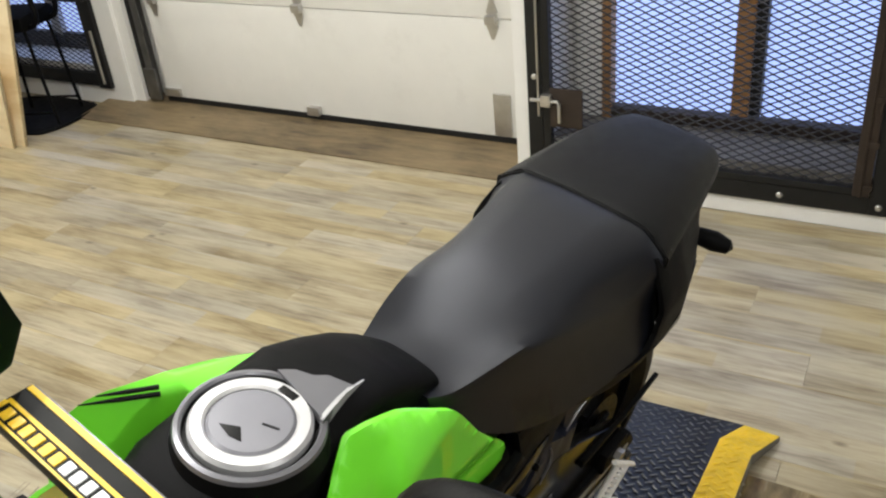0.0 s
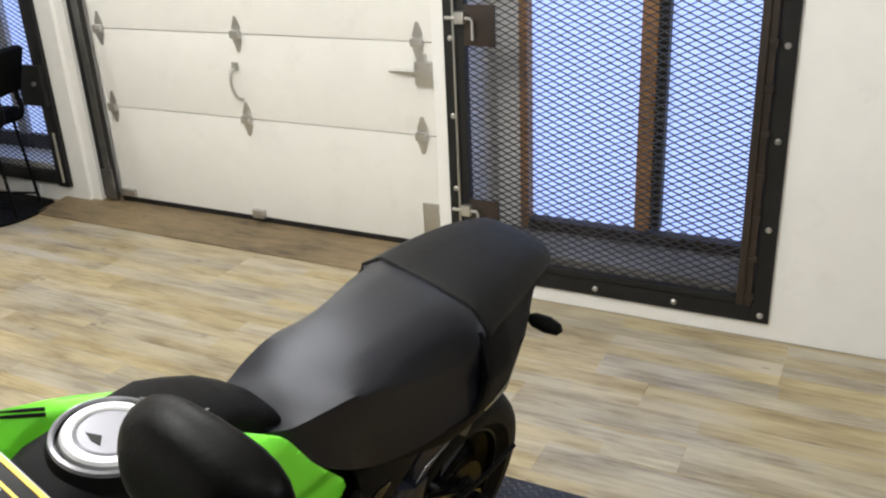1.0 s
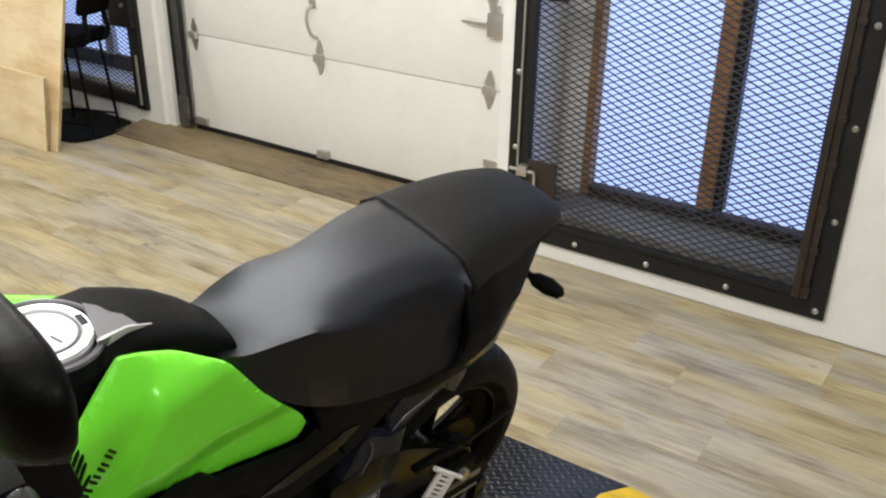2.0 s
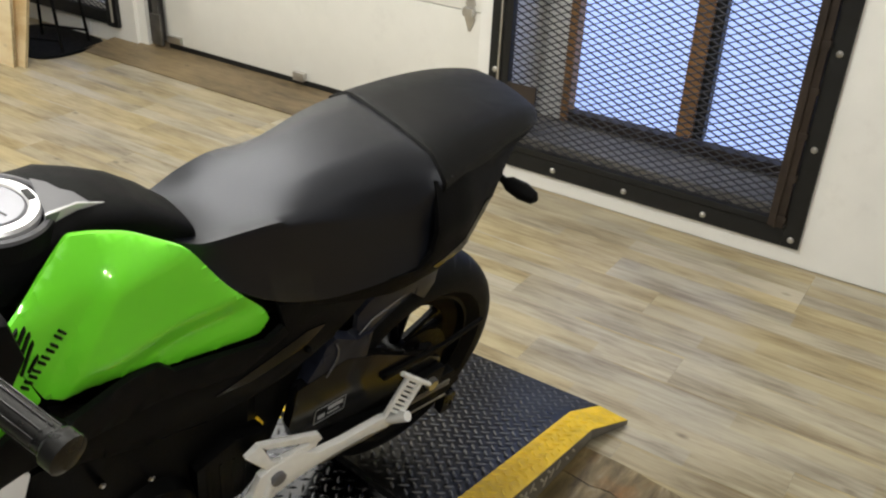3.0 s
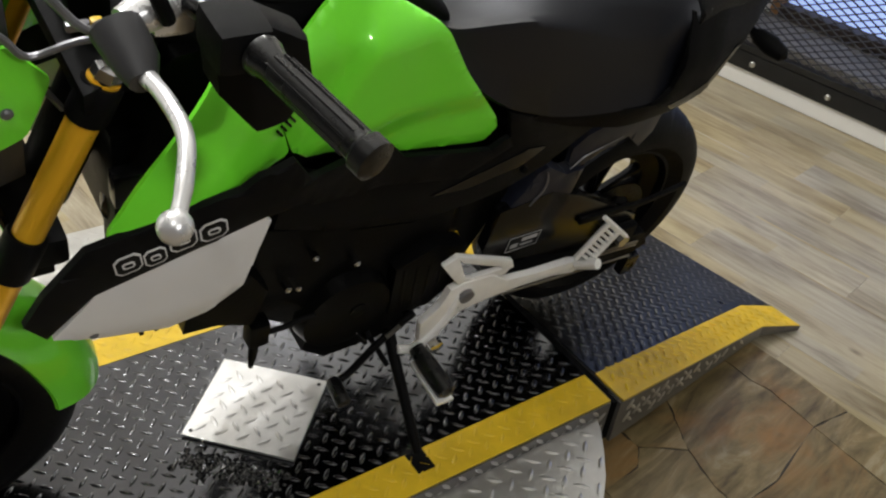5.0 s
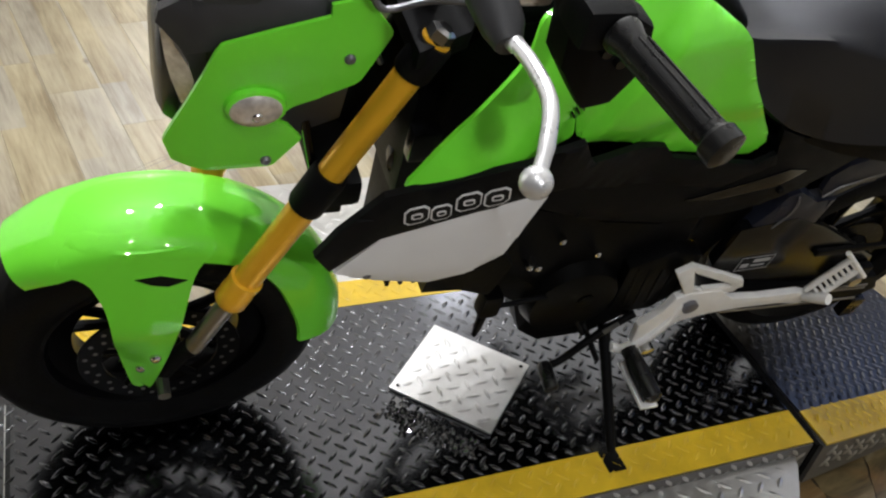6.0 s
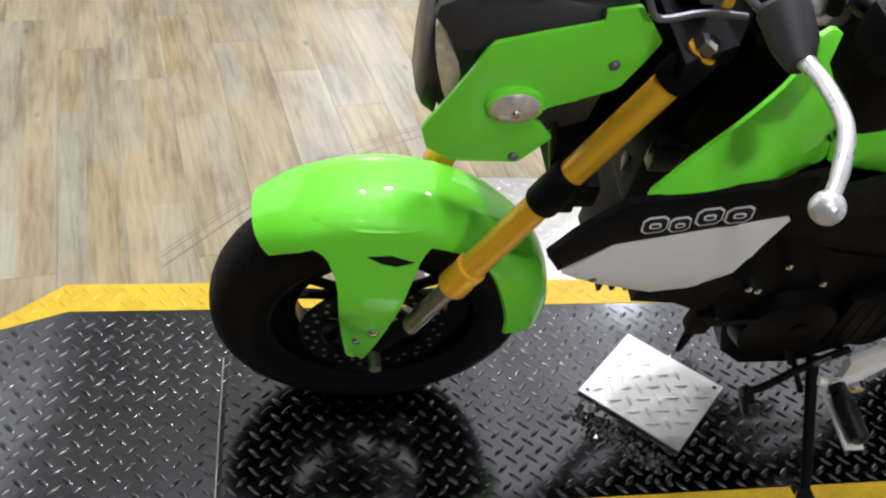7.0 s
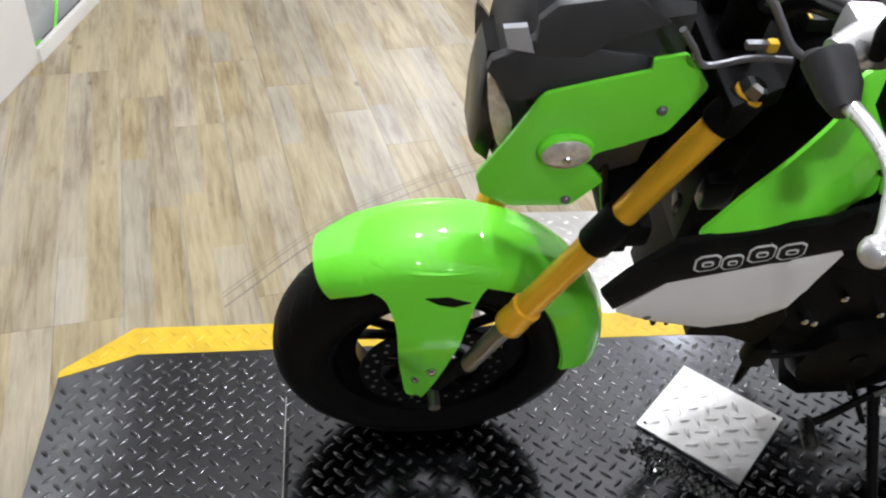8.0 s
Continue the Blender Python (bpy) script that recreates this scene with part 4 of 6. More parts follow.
# headlight and its cowl
COWL = [(0.008, 0.682), (0.000, 0.708), (0.052, 0.832), (0.10, 0.848), (0.152, 0.864), (0.151, 0.877), (0.183, 0.884), (0.215, 0.846), (0.188, 0.786), (0.124, 0.756), (0.108, 0.740), (0.122, 0.731), (0.138, 0.712), (0.109, 0.672), (0.042, 0.669)]
for s in (1, -1):
    cowl = part("headlight_cowl", shell(soft(COWL, 0.06), lambda y, z: 0.104 + 0.05 * min(max(y, 0), 0.16) - 0.06 * max(0, z - 0.82) - 0.25 * max(0, 0.03 - y), 0.006, 0.025, 0.004, s), M_GREEN, bike, "glossy lime green side cowl")
    if s == -1:
        cowl.location = (0.012, 0.035, -0.02)
    for y, z in ((0.174, 0.818), (0.102, 0.683)):
        dome_bolt((s * (0.104 + 0.05 * min(y, 0.16)), y, z), "x", 0.006, cowl, M_TRIM)
    pod = tube([(s * 0.098, 0.088, 0.760), (s * 0.114, 0.087, 0.760), (s * 0.116, 0.087, 0.760)], [0.0285, 0.0255, 0.0225], 28)
    glass = tube([(s * 0.113, 0.087, 0.760), (s * 0.117, 0.087, 0.760), (s * 0.121, 0.087, 0.760), (s * 0.123, 0.087, 0.760)], [0.0235, 0.0222, 0.0165, 0.006], 20)
    for v in pod.verts[:] + glass.verts[:]:
        v.co.y = 0.087 + (v.co.y - 0.087) * 1.16
        v.co.z = 0.760 + (v.co.z - 0.760) * 0.90
    lamp = part("turn_signal", pod, M_GREEN, cowl)
    part("lens", glass, M_LENSR, lamp, "clear faceted lens over a bright reflector")
    part("bulb", lathe([(s * 0.1225, 0.0), (s * 0.1225, 0.006), (s * 0.1245, 0.004), (s * 0.1245, 0.0)], 0, 12, centre=(0, 0.087, 0.758)), M_CHROME, lamp)


def head_ring(y, w, z0, z1):
    zm = z0 + (z1 - z0) * 0.45
    return [Vector((x, y, z)) for x, z in ((-0.75 * w, z0), (0.75 * w, z0), (w, zm), (0.9 * w, z1 - 0.03), (0.5 * w, z1), (-0.5 * w, z1), (-0.9 * w, z1 - 0.03), (-w, zm))]


hl = loft([head_ring(*r) for r in ((0.021, 0.052, 0.702, 0.850), (0.028, 0.066, 0.688, 0.880), (0.044, 0.083, 0.680, 0.908), (0.074, 0.094, 0.675, 0.926), (0.135, 0.096, 0.68, 0.936), (0.19, 0.088, 0.695, 0.94))])
M_HEAD = mat("grey_black_cowl_plastic", (0.040, 0.040, 0.042), 0.42, vary=0.15, scale=40, bump=0.2, bscale=900, spec=0.3)
head = part("headlight", hl, M_HEAD, bike, "black faceted headlight housing", angle=0.3)
lens = loft([head_ring(*r) for r in ((0.002, 0.030, 0.694, 0.800), (0.008, 0.048, 0.686, 0.820), (0.022, 0.060, 0.680, 0.826))])
part("headlight_lens", lens, M_GLOSS, head, "dark glossy headlight lens")
for s in (1, -1):
    part("reflector", shell(soft([(0.004, 0.827), (0.018, 0.806), (0.032, 0.781), (0.034, 0.748), (0.024, 0.730), (0.010, 0.773)], 0.2, 1), lambda y, z: 0.060 + 0.75 * y, 0.010, 0.012, 0.002, s), M_LENSR, head, "bright reflector")
    part("side_window", shell([(0.010, 0.886), (0.029, 0.899), (0.038, 0.874), (0.016, 0.866)], lambda y, z: 0.066 + 0.75 * y, 0.008, 0.012, 0.002, s), M_WINDOW, head, "pale clear side window")
    part("brow", shell([(0.000, 0.836), (0.003, 0.850), (0.05, 0.889), (0.080, 0.879), (0.150, 0.872), (0.17, 0.862), (0.10, 0.838), (0.054, 0.819), (0.024, 0.812)], lambda y, z: 0.090 + 0.10 * min(y, 0.12) - 0.5 * max(0, 0.03 - y) - 0.35 * max(0, z - 0.850), 0.012, 0.015, 0.003, s), M_HEAD, head)
    part("upper_brow", shell([(0.040, 0.868), (0.040, 0.904), (0.056, 0.918), (0.125, 0.930), (0.165, 0.905), (0.111, 0.888), (0.083, 0.866)], lambda y, z: 0.088 + 0.06 * min(y, 0.12) - 0.3 * max(0, z - 0.885), 0.010, 0.015, 0.003, s), M_HEAD, head)
visor = loft([[(-0.04, 0.055, 0.868), (0.04, 0.055, 0.868), (0.036, 0.055, 0.886), (-0.036, 0.055, 0.886)], [(-0.075, 0.12, 0.89), (0.075, 0.12, 0.89), (0.066, 0.12, 0.925), (-0.066, 0.12, 0.925)], [(-0.07, 0.20, 0.92), (0.07, 0.20, 0.92), (0.06, 0.20, 0.962), (-0.06, 0.20, 0.962)]])
meter = part("instrument_meter", visor, M_PLAS, bike, "black instrument housing")
part("display", box(-0.05, 0.05, 0.198, 0.203, 0.928, 0.958), M_GLOSS, meter, "dark display")

# handlebar
bar = part("handlebar", tube(smooth_path([(-0.30, 0.325, 0.985), (-0.22, 0.30, 0.985), (-0.12, 0.275, 0.955), (-0.06, 0.27, 0.905), (0.06, 0.27, 0.905), (0.12, 0.275, 0.955), (0.22, 0.30, 0.985), (0.30, 0.325, 0.985)]), 0.011, 14), M_GLOSS, bike, "dark steel handlebar")
for s in (1, -1):
    grip = part("grip", tube([(s * 0.285, 0.322, 0.985), (s * 0.29, 0.323, 0.985), (s * 0.30, 0.325, 0.985), (s * 0.392, 0.349, 0.980)], [0.0165, 0.0165, 0.013, 0.013], 18), M_RUBBER, bar, "black rubber grip")
    part("bar_end", tube([(s * 0.392, 0.349, 0.980), (s * 0.396, 0.350, 0.980), (s * 0.408, 0.353, 0.979), (s * 0.411, 0.354, 0.979)], [0.013, 0.0168, 0.0168, 0.010], 18), M_RUBBER, grip)
    ribs = bmesh.new()
    for k in range(10):
        q = 2 * math.pi * k / 10
        o = Vector((0, 0.013 * math.cos(q), 0.013 * math.sin(q)))
        tube([Vector((s * 0.305, 0.327, 0.985)) + o, Vector((s * 0.388, 0.348, 0.980)) + o], 0.0012, 6, ribs)
    part("grip_ribs", ribs, M_RUBBER, grip)
    part("switch_box", box(min(s * 0.235, s * 0.285), max(s * 0.235, s * 0.285), 0.290, 0.335, 0.965, 1.004, 0.012), M_PLAS, bar, "black switch housing")
    part("switch_lobe", prism([(0.300, 0.972), (0.308, 0.918), (0.345, 0.868), (0.375, 0.874), (0.394, 0.915), (0.384, 0.960), (0.34, 0.985)], 0, min(s * 0.212, s * 0.250), max(s * 0.212, s * 0.250), 0.008), M_PLAS, bar)
    for k in range(3):
        part("switch_button", tube([(s * 0.249, 0.325 + 0.018 * k, 0.95 - 0.012 * k), (s * 0.256, 0.325 + 0.018 * k, 0.95 - 0.012 * k)], [0.006, 0.005], 10), M_GLOSS, bar)
    perch = part("lever_perch", tube([(s * 0.212, 0.240, 0.975), (s * 0.216, 0.240, 0.972), (s * 0.246, 0.244, 0.962), (s * 0.264, 0.243, 0.958)], [0.017, 0.021, 0.018, 0.011], 14), M_HEAD, bar, "dark grey rubber lever boot")
    part("perch_body", tube([(s * 0.20, 0.292, 0.985), (s * 0.205, 0.270, 0.978), (s * 0.214, 0.246, 0.973)], [0.016, 0.017, 0.013], 12), M_LEVER, bar, "silver lever perch")
    lever = part("lever", tube(smooth_path([(s * 0.255, 0.245, 0.960), (s * 0.29, 0.248, 0.966), (s * 0.335, 0.246, 0.968), (s * 0.37, 0.232, 0.962), (s * 0.392, 0.219, 0.955)], 5), [0.0072] * 3 + [0.0064] * 14 + [0.0058] * 4, 12), M_LEVER, bar, "silver lever with a ball end")
    bmesh_ball = bmesh.new()
    bmesh.ops.create_uvsphere(bmesh_ball, u_segments=18, v_segments=12, radius=0.0122)
    part("ball_end", bmesh_ball, M_LEVER, lever).location = (s * 0.398, 0.215, 0.953)
    part("clamp", box(min(s * 0.165, s * 0.215), max(s * 0.165, s * 0.215), 0.268, 0.302, 0.955, 0.99, 0.008), M_LEVER, bar, "silver clamp")
    stem = tube(smooth_path([(s * 0.225, 0.275, 0.98), (s * 0.235, 0.262, 1.02), (s * 0.265, 0.262, 1.08), (s * 0.315, 0.280, 1.15), (s * 0.340, 0.292, 1.185)]), 0.0065, 10)
    mir = part("mirror", stem, M_PLAS, bike, "black mirror on a bent stem")
    rings = []
    for k in range(13):
        q = math.pi * k / 12
        yy = 0.306 - 0.034 * math.cos(q) if q < math.pi / 2 else 0.306 + 0.010 * -math.cos(q)
        sc = max(0.02, math.sin(q) ** 0.55) if q < math.pi / 2 else max(0.02, math.sin(q) ** 0.25)
        ring = []
        for j in range(24):
            a = 2 * math.pi * j / 24
            ca, sa = math.cos(a), math.sin(a)
            ring.append(Vector((s * (0.362 + 0.076 * sc * math.copysign(abs(ca) ** 0.75, ca)), yy, 1.200 + 0.047 * sc * math.copysign(abs(sa) ** 0.75, sa) + 0.012 * ca * s * s)))
        rings.append(ring)
    part("mirror_head", loft(rings), M_ENGINE, mir, "rounded glossy black mirror back")
for x in (-0.03, 0.03):
    part("bar_clamp", box(x - 0.014, x + 0.014, 0.25, 0.29, 0.835, 0.925, 0.006), M_ENGINE, bar)
for k, (x, y) in enumerate(((0.03, 0.262), (0.03, 0.278), (-0.03, 0.262), (-0.03, 0.278))):
    part("clamp_screw", lathe([(0.924, 0.0), (0.924, 0.006), (0.931, 0.006), (0.931, 0.0)], 2, 10, centre=(x, y, 0)), M_CHROME, bar)
# clutch and throttle cables
part("cable", tube(smooth_path([(0.215, 0.235, 0.962), (0.205, 0.215, 0.972), (0.20, 0.199, 0.993), (0.199, 0.182, 1.014), (0.19, 0.158, 1.03), (0.155, 0.13, 1.03), (0.10, 0.13, 0.985), (0.05, 0.17, 0.88), (0.03, 0.24, 0.74)]), 0.0036, 8), M_TRIM, bike, "grey clutch cable")
part("cable", tube(smooth_path([(-0.205, 0.27, 0.975), (-0.14, 0.19, 0.97), (-0.07, 0.15, 0.90), (-0.05, 0.19, 0.78), (-0.06, 0.28, 0.65)]), 0.004, 8), M_PLAS, bike)
part("brake_hose", tube(smooth_path([(0.07, 0.15, 0.70), (0.085, 0.165, 0.63), (0.09, 0.185, 0.585), (0.07, 0.20, 0.575), (0.05, 0.19, 0.60)]), 0.0055, 8), M_GLOSS, bike)
part("hose_clip", box(0.075, 0.098, 0.17, 0.2, 0.57, 0.60, 0.004), M_PLAS, bike)

# yellow and black padded strap wrapped along the bar clamps
strap = part("strap", box(-0.175, 0.05, 0.326, 0.371, 0.866, 0.882, 0.003), M_DECAL, bike, "black padded strap with yellow edges")
for y0, y1 in ((0.3645, 0.3705), (0.3455, 0.3495), (0.3265, 0.329)):
    part("yellow_border", box(-0.172, 0.048, y0, y1, 0.8805, 0.8832, 0.0006), M_TAGY, strap)
part("yellow_border", box(-0.174, -0.169, 0.329, 0.3455, 0.8805, 0.8832, 0.0006), M_TAGY, strap)
for j in range(11):
    x0 = -0.163 + 0.0145 * j
    part("print_bar", box(x0, x0 + 0.0105, 0.331, 0.3435, 0.8805, 0.8836, 0.002), M_TAGY if j < 6 else M_WHITE, strap)
part("grey_edge", box(-0.172, 0.048, 0.3712, 0.3725, 0.87, 0.8815, 0.0004), M_TRIM, strap)

# tank cover
TY = [(0.335, 0.045, 0.850, 0.820), (0.36, 0.062, 0.872, 0.830), (0.40, 0.074, 0.882, 0.838), (0.46, 0.078, 0.891, 0.832), (0.50, 0.073, 0.893, 0.850), (0.545, 0.066, 0.889, 0.872), (0.585, 0.061, 0.877, 0.858), (0.625, 0.057, 0.860, 0.838), (0.66, 0.052, 0.836, 0.815), (0.70, 0.045, 0.80, 0.785)]
rings = []
for y, w, zt, ze in TY:
    ring = []
    for k in range(17):
        u = -1 + 2 * k / 16
        ring.append(Vector((w * math.sin(u * math.pi / 2), y, zt - (zt - ze) * abs(u) ** 2.6)))
    ring += [Vector((w - 0.016, y, ze - 0.06)), Vector((-w + 0.016, y, ze - 0.06))]
    rings.append(ring)
tank = part("tank_cover", loft(rings), M_PLAS, bike, "black tank cover")
CC = Vector((0.010, 0.464, 0.890))
TILT_C = Matrix.Translation(CC) @ pose(0, 0, 0, -3, 0, 0) @ Matrix.Diagonal((0.9, 0.9, 0.8, 1))


def capring(name, prof, material, label="", arc=(0.0, 360.0)):
    bm = lathe(prof, 2, 56, arc=arc)
    ob = part(name, bm, material, tank, label)
    ob.matrix_basis = TILT_C
    return ob


capring("filler_surround", [(0.0, 0.066), (0.005, 0.066), (0.0075, 0.0685), (0.006, 0.073), (0.0, 0.075)], M_TRIM, "grey trim ring")
capring("filler_collar", [(-0.025, 0.0655), (0.001, 0.0655), (0.001, 0.075), (-0.025, 0.079)], M_PLAS)
capring("filler_well", [(-0.01, 0.0), (-0.01, 0.066), (-0.003, 0.066), (-0.003, 0.0)], M_DECAL)
capring("filler_ring", [(-0.004, 0.044), (0.008, 0.044), (0.0105, 0.047), (0.0105, 0.057), (0.006, 0.0605), (-0.004, 0.0605)], M_CAP, "satin silver filler ring")
capl = capring("filler_cap", [(-0.002, 0.0), (0.0095, 0.0), (0.0095, 0.040), (0.007, 0.0435), (-0.002, 0.0435)], M_CAPIN, "grey metal filler cap")
part("key_slot", box(-0.0012, 0.0012, 0.012, 0.030, 0.0094, 0.0102), M_DECAL, capl).rotation_euler = (0, 0, radians(-70))
part("key_flap", prism([(-0.022, -0.002), (-0.004, -0.006), (0.010, -0.003), (-0.004, 0.009)], 2, 0.0094, 0.0106, 0.0003), M_DECAL, capl).location = (0.004, -0.022, 0)
part("hinge_notch", box(-0.011, 0.011, 0.045, 0.054, 0.0095, 0.0118, 0.001), M_DECAL, capl)
# fin behind the filler
finp = [(-0.02, 0.524), (0.048, 0.508), (0.057, 0.505), (0.041, 0.563), (-0.002, 0.553)]
fb = bmesh.new()
lo = [fb.verts.new((x, y, 0.885)) for x, y in finp]
hi = [fb.verts.new((x, y, 0.899 - 0.30 * max(0, y - 0.52) + (0.0 if x > 0.02 else -0.004))) for x, y in finp]
fb.faces.new(lo)
fb.faces.new(hi[::-1])
for i in range(5):
    fb.faces.new((lo[i], hi[i], hi[(i + 1) % 5], lo[(i + 1) % 5]))
part("tank_fin", fb, M_TRIM, tank, "satin grey raised fin")
part("fin_side", loft([[Vector(p) for p in r] for r in ([(0.054, 0.505, 0.868), (0.057, 0.505, 0.868), (0.056, 0.505, 0.899), (0.053, 0.505, 0.899)], [(0.045, 0.545, 0.868), (0.048, 0.545, 0.868), (0.047, 0.545, 0.895), (0.044, 0.545, 0.895)], [(0.036, 0.582, 0.862), (0.039, 0.582, 0.862), (0.037, 0.582, 0.876), (0.035, 0.582, 0.876)])]), M_CAP, tank, "satin grey fin side")
part("fin_edge", tube([(0.052, 0.508, 0.896), (0.046, 0.535, 0.893), (0.040, 0.556, 0.888)], [0.0028, 0.0022, 0.0008], 8), M_CAP, tank)


# green side panels, left and right
def ease(t):
    t = max(0.0, min(1.0, t))
    return t * t * (3 - 2 * t)


def side_x(y, z):
    """How far the body stands out from the middle: a shoulder below the tank, wide forward, pinched at the seat."""
    fwd = ease((0.53 - y) / 0.24)
    x = 0.067 + 0.043 * ease((0.90 - z) / 0.085) + 0.006 * ease((0.74 - z) / 0.1)
    x -= 0.020 * ease((y - 0.52) / 0.14)
    x += 0.064 * fwd * (1 - 0.25 * ease((z - 0.77) / 0.11))
    # the crease that runs up from the emblem to the top of the panel
    d = (z - 0.69) - (y - 0.47) * 1.9
    return x + 0.015 * ease((0.02 - d) / 0.035) * ease((z - 0.66) / 0.06) * ease((0.865 - z) / 0.05)


def wing_x(y, z):
    """The flared wing ahead of the side panel."""
    t = ease((y - 0.385) / 0.042)
    return (1 - t) * (0.285 + 1.243 * y - 0.415 * z - 2.055 * y * y) + t * side_x(y, z)


PANEL = [(0.4262, 0.782), (0.4262, 0.814), (0.428, 0.830), (0.445, 0.837), (0.471, 0.850), (0.501, 0.866), (0.520, 0.877), (0.545, 0.872), (0.591, 0.856), (0.652, 0.824), (0.703, 0.748), (0.745, 0.698), (0.786, 0.650), (0.796, 0.627), (0.778, 0.604), (0.633, 0.627), (0.613, 0.650), (0.46, 0.695), (0.4432, 0.739)]
WING = [(0.227, 0.686), (0.275, 0.745), (0.361, 0.820), (0.372, 0.855), (0.392, 0.862), (0.415, 0.851), (0.425, 0.832), (0.4254, 0.814), (0.4254, 0.782), (0.4424, 0.739), (0.455, 0.700), (0.389, 0.702)]
LOWP = [(y, z) for y, z in PANEL if z < 0.80]
LOWW = [(0.227, 0.686), (0.275, 0.745), (0.345, 0.800), (0.4254, 0.800), (0.4254, 0.782), (0.4424, 0.739), (0.455, 0.700), (0.389, 0.702)]
inner = smooth_path([(-0.074, 0.385, 0.790), (-0.086, 0.425, 0.812), (-0.088, 0.461, 0.843), (-0.086, 0.493, 0.853), (-0.080, 0.580, 0.828), (-0.062, 0.655, 0.805)], 5)
outer = smooth_path([(-0.146, 0.352, 0.845), (-0.132, 0.395, 0.872), (-0.122, 0.442, 0.868), (-0.120, 0.490, 0.852), (-0.116, 0.560, 0.822), (-0.092, 0.665, 0.772)], 5)
strips = []
for a, c in zip(inner, outer):
    mid = a.lerp(c, 0.5) + Vector((0, 0, 0.004))
    drop = c + Vector((-0.006, 0.0, -0.085))
    strips.append([a, mid, c, c + Vector((-0.003, 0, -0.006)), drop, drop + Vector((0.006, 0, 0)), c + Vector((0.003, 0, -0.010)), mid + Vector((0, 0, -0.006)), a + Vector((0, 0, -0.006))])
shoulder = part("tank_shoulder", loft(strips), M_GREEN, bike, "glossy lime green tank shoulder", angle=0.9)
for a, c in (((-0.131, 0.386, 0.8735), (-0.100, 0.450, 0.8605)), ((-0.127, 0.402, 0.8755), (-0.104, 0.452, 0.8655))):
    part("vent_slot", tube([a, Vector(a).lerp(Vector(c), 0.5), c], [0.0006, 0.0022, 0.0026], 8), M_DECAL, shoulder)
for s in (1, -1):
    p = part("side_panel", shell(soft(PANEL if s == 1 else LOWP, 0.12), side_x, 0.008, 0.01, 0.006, s), M_GREEN, bike, "glossy lime green side panel")
    # emblem of slanted bars with a row of small bars below it
    if s == 1:
        for (y1, z1), (y0, z0), wd in (((0.435, 0.829), (0.413, 0.806), 0.0022), ((0.4435, 0.826), (0.416, 0.790), 0.0023), ((0.4475, 0.817), (0.423, 0.776), 0.0023), ((0.450, 0.803), (0.431, 0.768), 0.0021), ((0.454, 0.779), (0.440, 0.764), 0.0021)):
            d = Vector((y1 - y0, z1 - z0)).normalized()
            n = Vector((-d.y, d.x))
            A, B = Vector((y0, z0)), Vector((y1, z1))
            shp = [tuple(A - n * wd * 0.7), tuple(B - n * wd - d * 0.004), tuple(B), tuple(B + n * wd - d * 0.006), tuple(A + n * wd * 0.7)]
            part("emblem_stripe", shell(shp, lambda y, z: wing_x(y, z) + 0.0035, 0.003, 0.02, 0.0), M_DECAL, p)
        for k, (cy, cz) in enumerate(((0.436, 0.748), (0.4475, 0.755), (0.460, 0.765), (0.472, 0.774), (0.483, 0.786))):
            d, n = Vector((0.80, 0.60)), Vector((-0.60, 0.80))
            for o in (-0.0033, 0.0033):
                c = Vector((cy, cz)) + d * o
                shp = [tuple(c - d * 0.0012 - n * 0.0068), tuple(c + d * 0.0012 - n * 0.0068), tuple(c + d * 0.0012 + n * 0.0068), tuple(c - d * 0.0012 + n * 0.0068)]
                part("emblem_bar", shell(shp, lambda y, z: side_x(y, z) + 0.0035, 0.003, 0.02, 0.0), M_DECAL, p)
    w = part("tank_wing", shell(soft(WING if s == 1 else LOWW, 0.14), wing_x, 0.008, 0.02, 0.006, s), M_GREEN, bike, "glossy lime green tank wing")

    def low_x(y, z):
        f = max(0.0, min(1.0, (0.62 - y) / 0.22))
        return 0.112 + 0.070 * f * f * (3 - 2 * f) - 0.12 * max(0, 0.56 - z)
    SHROUD = [(0.146, 0.602), (0.168, 0.640), (0.212, 0.692), (0.372, 0.724), (0.392, 0.738), (0.432, 0.746), (0.46, 0.703), (0.612, 0.655), (0.632, 0.633), (0.780, 0.603), (0.808, 0.620), (0.820, 0.60), (0.74, 0.56), (0.56, 0.60), (0.44, 0.672), (0.402, 0.674), (0.217, 0.622), (0.166, 0.572)]
    sh = part("radiator_shroud", shell(SHROUD, lambda y, z: low_x(y, z) + 0.004, 0.012, 0.02, 0.008, s), M_PLAS, bike, "textured black shroud")
    FACE = [(0.172, 0.566), (0.218, 0.6205), (0.402, 0.6725), (0.41, 0.665), (0.384, 0.564), (0.342, 0.527), (0.297, 0.517), (0.224, 0.540)]
    wp = part("shroud_plate", shell(FACE, lambda y, z: low_x(y, z) + 0.002, 0.008, 0.02, 0.005, s), M_WHITE, bike, "white plastic plate")
    dome_bolt((s * 0.179, 0.213, 0.553), "x", 0.007, wp, M_TRIM)
